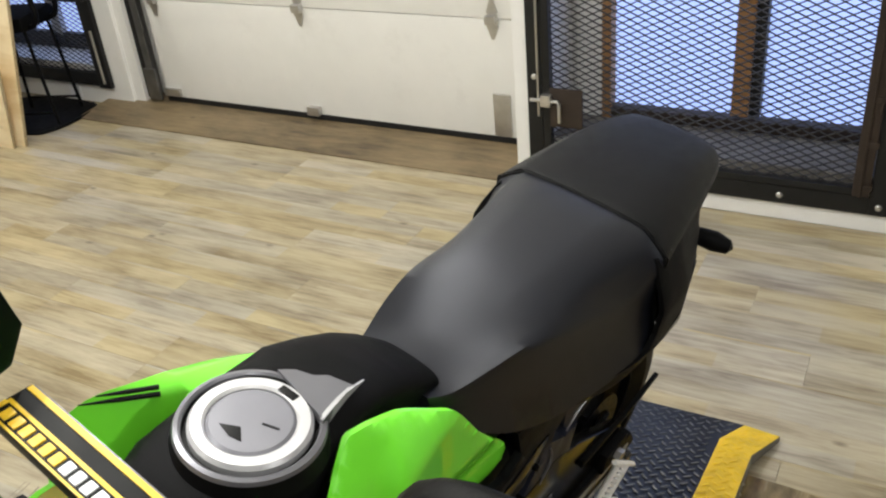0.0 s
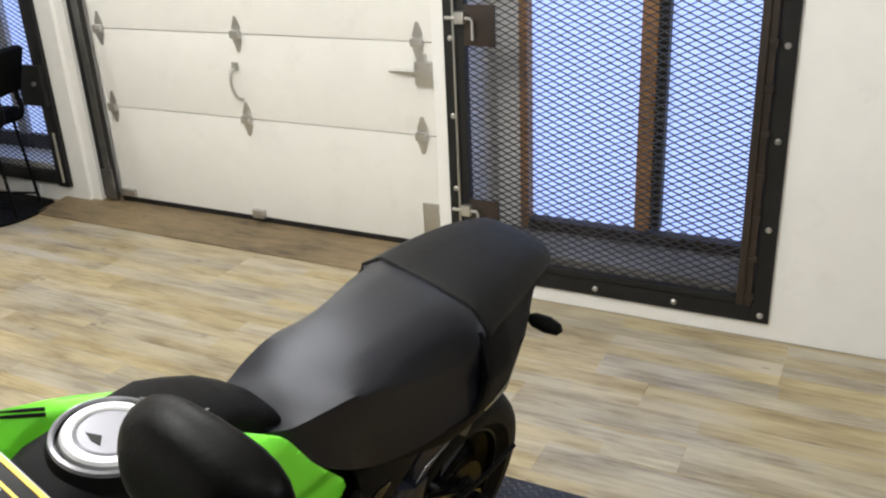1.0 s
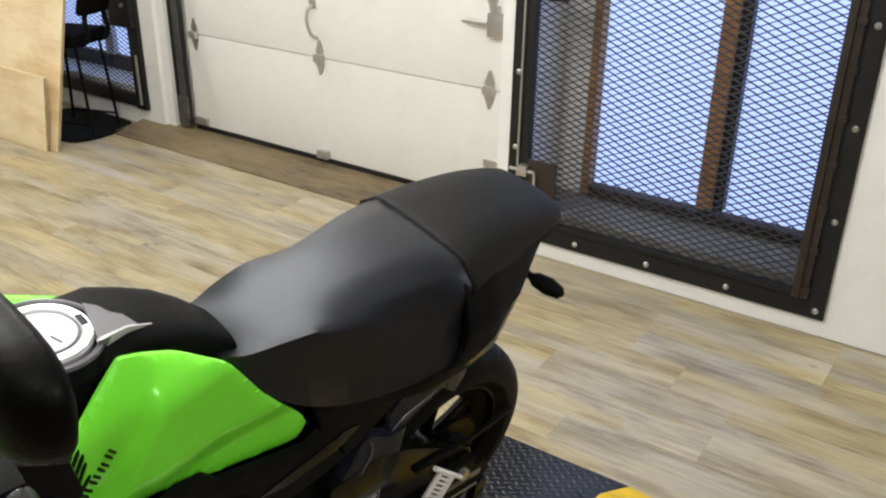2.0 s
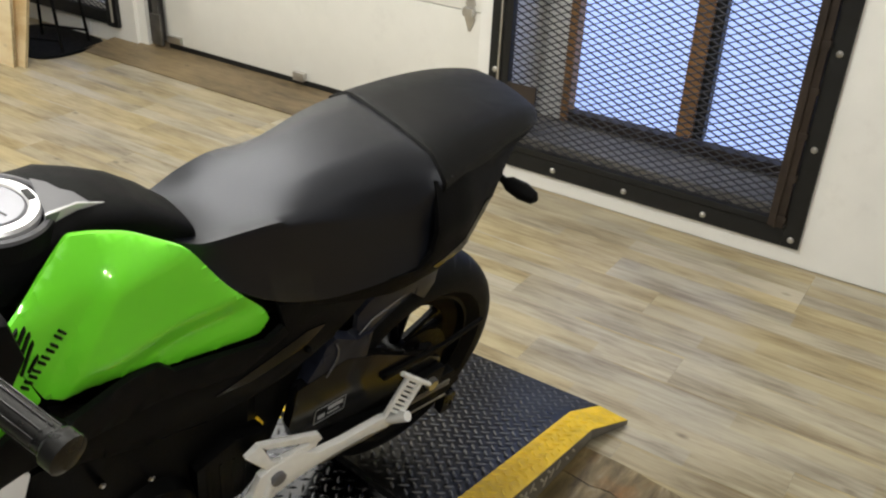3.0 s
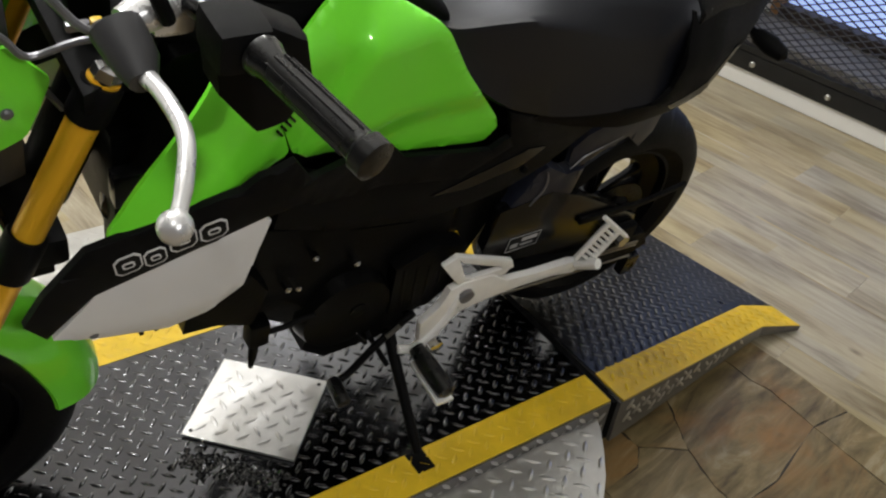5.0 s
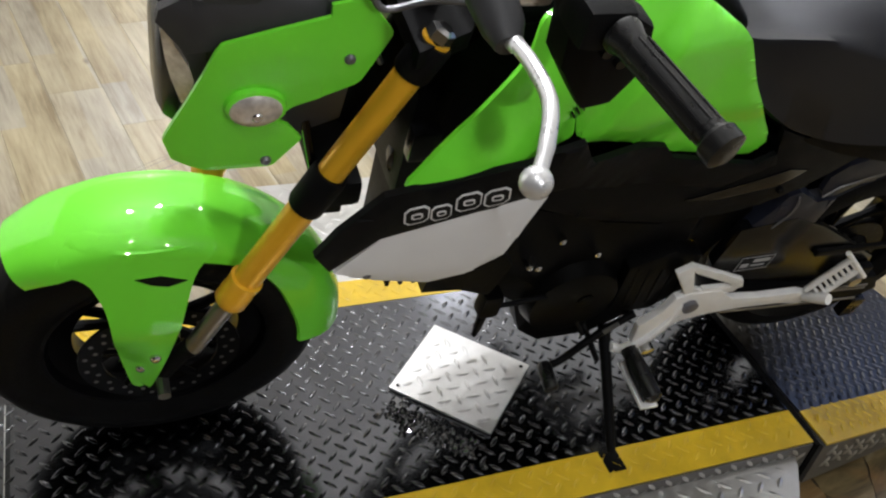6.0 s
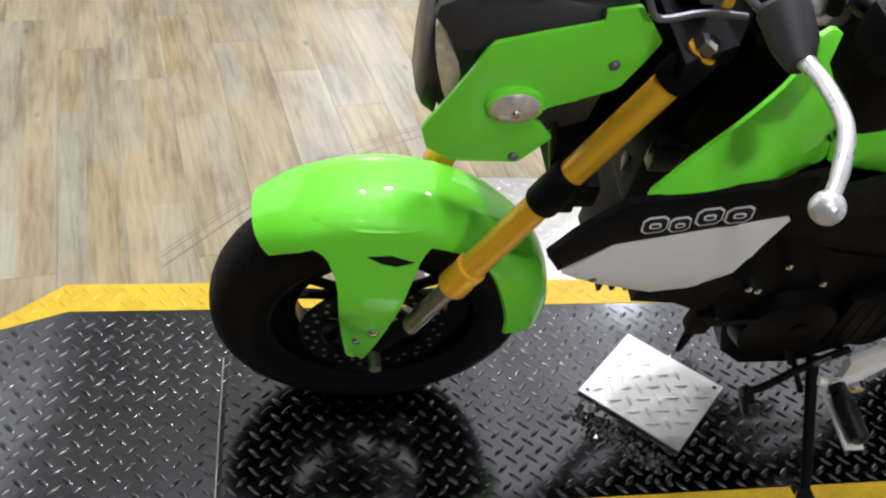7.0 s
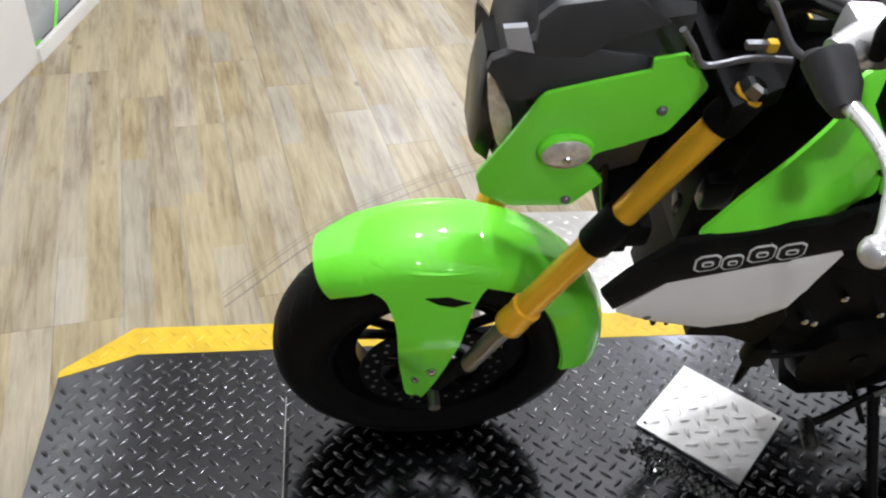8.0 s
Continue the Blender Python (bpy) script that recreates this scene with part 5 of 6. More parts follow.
    # four plain outlined blocks in a row
    if s == 1:
        for y0, wide, up, tall in ((0.239, 0.028, 0.0, 0.027), (0.2695, 0.023, -0.003, 0.024), (0.2955, 0.029, 0.003, 0.028), (0.328, 0.030, 0.0, 0.027)):
            z0 = 0.6455 + (y0 - 0.239) * 0.20 + up
            o = [(y0, z0), (y0 + wide, z0 + wide * 0.2), (y0 + wide - 0.004, z0 + wide * 0.2 + tall), (y0 - 0.004, z0 + tall)]
            cy, cz = sum(a for a, _ in o) / 4, sum(b for _, b in o) / 4
            for f, g, up_by, m in ((1.0, 1.0, 0.0052, M_WHITE), (0.88, 0.84, 0.0058, M_DECAL), (0.46, 0.34, 0.0063, M_WHITE), (0.32, 0.16, 0.0068, M_DECAL)):
                ring = soft([(cy + (a - cy) * f, cz + (b - cz) * g) for a, b in o], 0.2, 1)
                part("letter_block", shell(ring, lambda y, z: low_x(y, z) + up_by, 0.002, 0.05, 0.0), m, sh)
    SIDE = [(0.47, 0.655), (0.56, 0.605), (0.74, 0.565), (0.82, 0.605), (0.80, 0.660), (0.90, 0.625), (1.02, 0.622), (1.10, 0.615), (0.99, 0.55), (0.90, 0.50), (0.80, 0.475), (0.70, 0.47), (0.58, 0.50), (0.46, 0.55)]
    sc = part("side_cover", shell(SIDE, lambda y, z: 0.108 - 0.03 * max(0, (y - 0.85)) / 0.25 - 0.15 * max(0, 0.53 - z), 0.012, 0.025, 0.008, s), M_PLAS, bike, "textured black side cover")
    part("cover_recess", shell([(0.70, 0.535), (0.80, 0.562), (0.86, 0.580), (0.90, 0.57), (0.86, 0.548), (0.76, 0.53)], lambda y, z: 0.112 - 0.03 * max(0, (y - 0.85)) / 0.25, 0.006, 0.03, 0.004, s), M_GLOSS, sc)
    dome_bolt((s * 0.110, 0.868, 0.535), "x", 0.006, sc, M_ENGINE)


core = loft([[Vector((x, y, z)) for x, z in ((-w, zb), (w, zb), (w + 0.01, (zb + zt) / 2), (w, zt), (-w, zt), (-w - 0.01, (zb + zt) / 2))] for y, w, zb, zt in ((0.275, 0.055, 0.58, 0.74), (0.34, 0.075, 0.52, 0.82), (0.46, 0.068, 0.48, 0.83), (0.60, 0.056, 0.46, 0.79), (0.72, 0.054, 0.44, 0.72), (0.84, 0.05, 0.44, 0.64))])
part("frame_body", core, M_ENGINE, bike, "black frame and tank body")


# seats
def seat_ring(y, zc, wt, zt, wr, zr, wb, zb):
    """A ring of a seat: crown, shoulder, ridge and lower edge, left and right."""
    half = [(0.0, zc), (wt * 0.5, zc - (zc - zt) * 0.25), (wt, zt), ((wt + wr) / 2 + 0.001, (zt + zr) / 2 + 0.003), (wr - 0.004, zr + 0.007), (wr, zr - 0.003), ((wr + wb) / 2 - 0.007, (zr + zb) / 2), (wb, zb + 0.008), (wb - 0.012, zb)]
    pts = [Vector((x, y, z)) for x, z in half] + [Vector((-x, y, z)) for x, z in half[:0:-1]]
    return pts


def station_curve(rows, k=5):
    """Rows of numbers, smoothed into k times as many."""
    P = [np.array(r, float) for r in rows]
    P = [2 * P[0] - P[1]] + P + [2 * P[-1] - P[-2]]
    out = []
    for i in range(1, len(P) - 2):
        for s in range(k):
            t = s / k
            a, b, c, d = P[i - 1:i + 3]
            out.append(0.5 * (2 * b + (c - a) * t + (2 * a - 5 * b + 4 * c - d) * t * t + (3 * b - a - 3 * c + d) * t ** 3))
    return out + [P[-2]]


RIDER = [
    (0.668, 0.797, 0.036, 0.795, 0.058, 0.786, 0.062, 0.766),
    (0.700, 0.787, 0.040, 0.785, 0.070, 0.780, 0.080, 0.735),
    (0.750, 0.786, 0.045, 0.786, 0.084, 0.788, 0.096, 0.690),
    (0.810, 0.801, 0.055, 0.799, 0.096, 0.792, 0.110, 0.657),
    (0.880, 0.821, 0.070, 0.816, 0.107, 0.779, 0.125, 0.642),
    (0.950, 0.833, 0.083, 0.827, 0.117, 0.762, 0.141, 0.645),
    (1.005, 0.838, 0.091, 0.831, 0.126, 0.758, 0.150, 0.652),
    (1.045, 0.837, 0.094, 0.831, 0.132, 0.776, 0.152, 0.660),
    (1.068, 0.833, 0.094, 0.828, 0.136, 0.794, 0.150, 0.672),
]
rings = [seat_ring(*r) for r in station_curve(RIDER)]
seat = part("rider_seat", loft(rings), M_SEAT, bike, "smooth black vinyl rider seat", angle=1.2)
PILL = [
    (1.066, 0.8345, 0.0950, 0.8295, 0.1370, 0.797, 0.149, 0.690),
    (1.085, 0.839, 0.096, 0.835, 0.135, 0.800, 0.149, 0.695),
    (1.150, 0.846, 0.092, 0.841, 0.126, 0.806, 0.132, 0.735),
    (1.230, 0.846, 0.085, 0.841, 0.114, 0.808, 0.113, 0.777),
    (1.300, 0.839, 0.076, 0.834, 0.101, 0.808, 0.100, 0.786),
    (1.345, 0.831, 0.067, 0.825, 0.087, 0.805, 0.085, 0.789),
    (1.358, 0.824, 0.062, 0.818, 0.077, 0.802, 0.075, 0.790),
]
rings = [seat_ring(*r) for r in station_curve(PILL)]
part("passenger_seat", loft(rings), M_SEATP, bike, "grained black vinyl passenger seat", angle=1.2)
sr = seat_ring(1.0695, 0.8355, 0.0952, 0.8305, 0.1375, 0.796, 0.138, 0.690)[:7]
seam = sr[:0:-1] + [sr[0]] + [Vector((-p.x, p.y, p.z)) for p in sr[1:]]
part("seam_piping", tube(smooth_path(seam, 4), 0.0015, 8), M_DECAL, seat, "black seam piping")
st = bmesh.new()
sp = smooth_path([p + Vector((0, 0.016, 0.0006)) for p in seam[2:11]], 14)
for a, b in list(zip(sp, sp[1:]))[::2]:
    tube([a, b], 0.0007, 5, st)
part("stitching", st, M_TRIM, seat)

# tail
TAIL = [(0.84, 0.640), (0.93, 0.655), (1.03, 0.662), (1.050, 0.690), (1.056, 0.800), (1.20, 0.800), (1.345, 0.800), (1.356, 0.790), (1.27, 0.762), (1.215, 0.738), (1.165, 0.688), (1.09, 0.628), (1.00, 0.610), (0.92, 0.612), (0.85, 0.628)]


def tail_x(y, z):
    return 0.116 + 0.046 * ease((y - 0.84) / 0.20) - 0.30 * max(0.0, y - 1.12) - 0.30 * max(0.0, 0.67 - z) - 0.50 * max(0.0, z - 0.735)


for s in (1, -1):
    t = part("tail_panel", shell(TAIL, tail_x, 0.010, 0.02, 0.006, s), M_PLAS, bike, "black tail panel")
    part("tail_flute", shell([(1.06, 0.655), (1.12, 0.690), (1.17, 0.735), (1.185, 0.735), (1.15, 0.690), (1.08, 0.640)], lambda y, z: tail_x(y, z) + 0.002, 0.004, 0.02, 0.002, s), M_GLOSS, t)
    sig = tube([(s * 0.055, 1.285, 0.708), (s * 0.095, 1.288, 0.704), (s * 0.105, 1.290, 0.703), (s * 0.130, 1.298, 0.700), (s * 0.152, 1.306, 0.696), (s * 0.158, 1.309, 0.695)], [0.007, 0.007, 0.014, 0.017, 0.012, 0.003], 14)
    part("rear_turn_signal", sig, M_PLAS, t, "black rear turn signal on a stalk")
part("tail_core", prism([(0.70, 0.66), (0.80, 0.68), (1.05, 0.74), (1.34, 0.79), (1.35, 0.78), (1.22, 0.73), (1.0, 0.63), (0.74, 0.60)], 0, -0.070, 0.070, 0.01), M_PLAS, bike)
part("tail_lamp", box(-0.045, 0.045, 1.335, 1.358, 0.762, 0.786, 0.006), M_CHROME, bike, "clear tail lamp")
part("plate_bracket", prism([(1.20, 0.73), (1.33, 0.775), (1.32, 0.69), (1.27, 0.68)], 0, -0.055, 0.055, 0.004), M_PLAS, bike)

# inner mudguard over the rear wheel
hug = []
for k in range(12):
    q = radians(165 - 72 * k / 11)
    rr = RW + 0.030
    ring = []
    for j in range(9):
        u = -1 + 2 * j / 8
        ring.append(Vector((0.072 * u, 1.212 + (rr - 0.03 * abs(u) ** 3) * math.cos(q), RW + (rr - 0.03 * abs(u) ** 3) * math.sin(q))))
    hug.append(ring)
M_HUG = mat("dark_blue_black_plastic", (0.013, 0.015, 0.025), 0.36, vary=0.12, scale=30, spec=0.3)
hb = loft(hug, closed=False)
bmesh.ops.solidify(hb, geom=hb.faces[:], thickness=0.004)
hugger = part("inner_mudguard", hb, M_HUG, bike, "dark smooth inner mudguard")
for s in (1, -1):
    part("guard_blade", shell([(0.997, 0.487), (0.994, 0.520), (1.016, 0.543), (1.09, 0.568), (1.165, 0.590), (1.185, 0.560), (1.185, 0.505), (1.165, 0.475), (1.121, 0.512), (1.07, 0.495), (1.02, 0.463)], lambda y, z: 0.086 - 0.05 * max(0.0, y - 1.10), 0.012, 0.02, 0.006, s), M_HUG, hugger)
    part("bright_edge", tube([(s * 0.088, 1.002, 0.476), (s * 0.088, 1.026, 0.498), (s * 0.088, 1.101, 0.521)], [0.0012, 0.0016, 0.0008], 6), M_TRIM, hugger)
    part("frame_cover", shell([(0.884, 0.406), (0.915, 0.450), (0.930, 0.488), (0.948, 0.497), (0.999, 0.466), (1.035, 0.471), (1.03, 0.39), (1.02, 0.356), (0.946, 0.349)], lambda y, z: 0.092, 0.03, 0.02, 0.008, s), M_HUG, hugger)
    part("bright_edge", tube(smooth_path([(s * 0.0935, 0.945, 0.491), (s * 0.0945, 0.953, 0.470), (s * 0.0945, 0.951, 0.446), (s * 0.0935, 0.935, 0.417)]), 0.0018, 6), M_TRIM, hugger)

# swing arm and chain case
part("swing_arm", prism([(0.868, 0.33), (0.875, 0.42), (0.98, 0.435), (1.06, 0.40), (1.25, 0.285), (1.27, 0.22), (1.20, 0.205), (1.0, 0.26), (0.88, 0.29)], 0, 0.072, 0.094, 0.006), M_GLOSS, bike, "gloss black swing arm")
part("swing_arm", prism([(0.868, 0.33), (0.875, 0.42), (0.98, 0.435), (1.06, 0.40), (1.25, 0.285), (1.27, 0.22), (1.20, 0.205), (1.0, 0.26), (0.88, 0.29)], 0, -0.094, -0.072, 0.006), M_GLOSS, bike, "gloss black swing arm")
part("chain_guard", prism([(1.08, 0.338), (1.25, 0.332), (1.35, 0.346), (1.353, 0.338), (1.25, 0.320), (1.08, 0.324)], 0, 0.094, 0.103, 0.003), M_PLAS, bike)
part("chain_case", prism([(0.93, 0.245), (1.10, 0.235), (1.30, 0.225), (1.33, 0.18), (1.28, 0.15), (1.10, 0.17), (0.94, 0.20)], 0, 0.080, 0.104, 0.006), M_PLAS, bike)
for z in (0.222, 0.212, 0.178):
    part("chain_run", tube([(0.105, 0.95, z + 0.01), (0.105, 1.29, z - 0.02)], 0.0025, 6), M_STEELD, bike, "worn steel chain run")
part("axle_adjuster", box(0.094, 0.112, 1.17, 1.25, 0.225, 0.275, 0.006), M_PLAS, bike)
part("axle_nut", tube([(0.112, 1.212, RW), (0.124, 1.212, RW)], 0.014, 6), M_ZINC, bike)
part("rear_foot_block", box(0.09, 0.112, 1.285, 1.32, 0.10, 0.155, 0.006), M_RUBBER, bike)
stk = part("warning_label", box(0.0945, 0.0952, 0.922, 0.992, 0.304, 0.340), M_DECAL, bike, "small black label with a pale outline")
for a, b, c, d in ((0.922, 0.992, 0.304, 0.3052), (0.922, 0.992, 0.3388, 0.340), (0.922, 0.9232, 0.304, 0.340), (0.9908, 0.992, 0.304, 0.340), (0.930, 0.946, 0.312, 0.322), (0.952, 0.986, 0.324, 0.333), (0.952, 0.980, 0.313, 0.317)):
    part("label_bar", box(0.0952, 0.0958, a, b, c, d), M_CAP, stk)

# engine
eng = part("engine", loft([[Vector((x, y + 0.0, z)) for x, z in sec] for y, sec in (
    (0.36, [(-0.07, 0.33), (0.07, 0.33), (0.08, 0.40), (0.07, 0.50), (-0.07, 0.50), (-0.08, 0.40)]),
    (0.46, [(-0.08, 0.335), (0.08, 0.335), (0.09, 0.40), (0.08, 0.52), (-0.08, 0.52), (-0.09, 0.40)]),
    (0.52, [(-0.08, 0.285), (0.08, 0.285), (0.102, 0.36), (0.09, 0.51), (-0.09, 0.51), (-0.102, 0.36)]),
    (0.555, [(-0.08, 0.195), (0.08, 0.195), (0.103, 0.30), (0.09, 0.50), (-0.09, 0.50), (-0.103, 0.30)]),
    (0.60, [(-0.085, 0.160), (0.085, 0.160), (0.104, 0.29), (0.09, 0.48), (-0.09, 0.48), (-0.104, 0.29)]),
    (0.70, [(-0.085, 0.160), (0.085, 0.160), (0.104, 0.28), (0.09, 0.46), (-0.09, 0.46), (-0.104, 0.28)]),
    (0.78, [(-0.085, 0.215), (0.085, 0.215), (0.095, 0.31), (0.085, 0.46), (-0.085, 0.46), (-0.095, 0.31)]),
    (0.84, [(-0.05, 0.27), (0.05, 0.27), (0.06, 0.33), (0.05, 0.40), (-0.05, 0.40), (-0.06, 0.33)]))]), M_ENGINE, bike, "black painted engine", angle=0.3)
part("generator_cover", tube([(0.095, 0.60, 0.315), (0.118, 0.60, 0.315), (0.124, 0.60, 0.315)], [0.082, 0.074, 0.052], 32), M_ENGINE, eng)
part("sprocket_cover", prism([(0.68, 0.27), (0.67, 0.39), (0.74, 0.42), (0.80, 0.40), (0.81, 0.31), (0.76, 0.26)], 0, 0.085, 0.118, 0.010), M_ENGINE, eng)
for y, z in ((0.523, 0.481), (0.595, 0.439), (0.504, 0.423), (0.488, 0.428), (0.724, 0.251)):
    part("cover_bolt", tube([(0.08, y, z), (0.118, y, z), (0.120, y, z)], [0.006, 0.006, 0.003], 6), M_CHROME, eng)
for j in range(5):
    part("cover_rib", prism([(0.685 + j * 0.024, 0.385 - j * 0.004), (0.691 + j * 0.024, 0.385 - j * 0.004), (0.703 + j * 0.022, 0.285), (0.697 + j * 0.022, 0.285)], 0, 0.116, 0.1195, 0.001), M_ENGINE, eng)
part("inspection_plug", tube([(0.120, 0.612, 0.33), (0.1265, 0.612, 0.33), (0.1275, 0.612, 0.33)], [0.014, 0.014, 0.010], 20), M_ENGINE, eng)
part("cylinder", box(-0.055, 0.055, 0.30, 0.44, 0.37, 0.50, 0.01), M_ENGINE, eng)
for k in range(7):
    part("cooling_fin", box(-0.068, 0.068, 0.30 + k * 0.02, 0.306 + k * 0.02, 0.355, 0.515, 0.002), M_ENGINE, eng)
part("exhaust_pipe", tube(smooth_path([(-0.02, 0.40, 0.36), (-0.04, 0.41, 0.29), (-0.05, 0.47, 0.22), (-0.06, 0.62, 0.17), (-0.09, 0.86, 0.18)]), 0.018, 12), M_ENGINE, bike)
part("lower_fairing", prism([(0.30, 0.53), (0.40, 0.54), (0.46, 0.44), (0.44, 0.37), (0.38, 0.40), (0.31, 0.47)], 0, -0.07, 0.12, 0.012), M_ENGINE, bike)
sens = part("sensor_block", box(0.095, 0.122, 0.437, 0.468, 0.315, 0.365, 0.007), M_ENGINE, bike)
part("sensor_tip", tube([(0.108, 0.452, 0.32), (0.112, 0.449, 0.285), (0.116, 0.446, 0.262)], [0.008, 0.007, 0.004], 10), M_ENGINE, sens)
part("cable", tube(smooth_path([(0.11, 0.445, 0.33), (0.12, 0.49, 0.345), (0.12, 0.53, 0.35), (0.11, 0.56, 0.33)]), 0.0045, 8), M_PLAS, bike)
part("frame_spine", tube([(0, 0.31, 0.74), (0, 0.55, 0.66), (0, 0.83, 0.58)], 0.035, 14), M_ENGINE, bike)
part("frame_plate", prism([(0.72, 0.60), (0.84, 0.60), (0.90, 0.44), (0.85, 0.28), (0.77, 0.30)], 0, -0.07, 0.07, 0.008), M_ENGINE, bike)
part("horn", tube([(0.035, 0.300, 0.60), (0.055, 0.297, 0.60), (0.06, 0.296, 0.60)], [0.030, 0.032, 0.024], 20), M_GLOSS, bike)
part("radiator_box", box(-0.06, 0.075, 0.272, 0.32, 0.56, 0.73, 0.008), M_ENGINE, bike)
part("relay", box(0.085, 0.105, 0.265, 0.30, 0.655, 0.70, 0.004), M_GLOSS, bike)

# foot controls on the left and right
for s in (1, -1):
    fa, fb2 = (0.128, 0.142) if s == 1 else (-0.142, -0.128)
    hang = part("footpeg_bracket", prism([(0.735, 0.25), (0.745, 0.195), (0.765, 0.168), (0.785, 0.174), (0.788, 0.215), (0.815, 0.247), (0.87, 0.257), (0.94, 0.258), (1.02, 0.252), (1.070, 0.240), (1.090, 0.246), (1.080, 0.268), (1.05, 0.279), (0.96, 0.284), (0.90, 0.294), (0.86, 0.325), (0.80, 0.33), (0.775, 0.322), (0.765, 0.285)], 0, fa, fb2, 0.004), M_CAST, bike, "cast aluminium footpeg bracket")
    part("pivot_bolt", tube([(s * 0.142, 0.810, 0.297), (s * 0.150, 0.810, 0.297), (s * 0.152, 0.810, 0.297)], [0.014, 0.014, 0.009], 16), M_TRIM, hang)
    # heel guard: a triangle of bars round an opening
    hg = part("heel_guard", prism([(0.742, 0.392), (0.768, 0.408), (0.80, 0.34), (0.842, 0.322), (0.80, 0.312)], 0, s * 0.130, s * 0.140, 0.003), M_CAST, hang)
    part("guard_bar", prism([(0.762, 0.410), (0.895, 0.345), (0.905, 0.325), (0.885, 0.318), (0.872, 0.338), (0.782, 0.385)], 0, s * 0.130, s * 0.140, 0.003), M_CAST, hang)
    part("guard_bar", prism([(0.82, 0.335), (0.90, 0.33), (0.892, 0.312), (0.82, 0.318)], 0, s * 0.130, s * 0.140, 0.003), M_CAST, hang)
    # folded passenger peg with its comb
    peg = part("passenger_peg", tube([(s * 0.142, 1.070, 0.268), (s * 0.165, 1.075, 0.290), (s * 0.176, 1.078, 0.30)], [0.012, 0.011, 0.010], 12), M_CAST, hang, "folding passenger footpeg")
    A, B = Vector((s * 0.150, 1.045, 0.300)), Vector((s * 0.160, 1.072, 0.396))
    side = Vector((s * 0.004, 0.034, -0.030))
    for o in (0.0, 1.0):
        part("peg_rail", tube([A + side * o, B + side * o], 0.0055, 8), M_CAST, peg)
    for k in range(8):
        c = A.lerp(B, 0.15 + 0.8 * k / 7)
        part("peg_tooth", tube([c, c + side], 0.0032, 6), M_CAST, peg)
    part("peg_end", tube([B - side * 0.5, B + side * 1.7], 0.0048, 8), M_CAST, peg)
    if s == 1:
        sb = part("shift_pivot", tube([(0.14, 0.775, 0.183), (0.158, 0.775, 0.183), (0.160, 0.775, 0.183)], [0.014, 0.014, 0.008], 14), M_CHROME, hang, "bright pivot bolt")
        part("shift_lever", tube(smooth_path([(0.138, 0.80, 0.30), (0.142, 0.785, 0.24), (0.142, 0.74, 0.185), (0.142, 0.70, 0.20)]), 0.008, 10), M_CAST, hang)
        pedal = part("gear_pedal", tube(smooth_path([(0.128, 0.725, 0.272), (0.132, 0.690, 0.252), (0.138, 0.650, 0.222), (0.146, 0.612, 0.192), (0.152, 0.582, 0.184)]), 0.0065, 10), M_PLAS, hang, "black gear pedal")
        part("toe_rubber", tube([(0.144, 0.579, 0.187), (0.150, 0.579, 0.186), (0.188, 0.580, 0.178), (0.192, 0.580, 0.177)], [0.009, 0.0125, 0.0125, 0.008], 14), M_RUBBER, pedal)
        # Pale strip painted along the pedal arm as its highlight.
        part("linkage_glint", tube([(0.134, 0.697, 0.259), (0.138, 0.672, 0.245)], 0.0042, 8), M_STEELD, pedal, "steel-grey strip painted as a glint on the gear pedal")
        pg = part("rider_peg", tube([(0.150, 0.735, 0.195), (0.19, 0.738, 0.192), (0.242, 0.742, 0.187), (0.248, 0.742, 0.186)], [0.014, 0.017, 0.017, 0.008], 12), M_RUBBER, hang, "black rubber footpeg")
        part("peg_plate", prism([(0.722, 0.168), (0.755, 0.166), (0.755, 0.172), (0.722, 0.174)], 0, 0.16, 0.250, 0.001), M_CAST, pg)
    else:
        part("rider_peg", tube([(-0.150, 0.735, 0.195), (-0.262, 0.742, 0.186)], [0.015, 0.017], 12), M_RUBBER, hang)

part("yellow_tab", prism([(0.805, 0.349), (0.822, 0.345), (0.826, 0.360), (0.815, 0.378), (0.806, 0.371)], 0, 0.070, 0.076, 0.001), M_TAGY, bike, "small yellow tab")
# side stand, down on the deck
foot = Vector((0.285, 0.692, 0.0665))
stand = part("side_stand", tube([(0.105, 0.70, 0.215), (0.15, 0.695, 0.185), tuple(foot + Vector((-0.01, 0, 0.012)))], [0.011, 0.010, 0.008], 12), M_PLAS, bike, "black side stand")
fm = box(-0.02, 0.025, -0.016, 0.018, -0.003, 0.004, 0.003)
fo_ = part("stand_foot", fm, M_PLAS, stand)
fo_.location = foot + Vector((0.0, 0, -0.0015))
fo_.rotation_euler = (0, radians(-13), 0)
part("stand_spring", tube([(0.10, 0.66, 0.22), (0.15, 0.682, 0.175)], 0.005, 8), M_PLAS, stand)
part("cable", tube([(0.11, 0.60, 0.30), (0.13, 0.64, 0.235)], 0.004, 8), M_PLAS, bike)


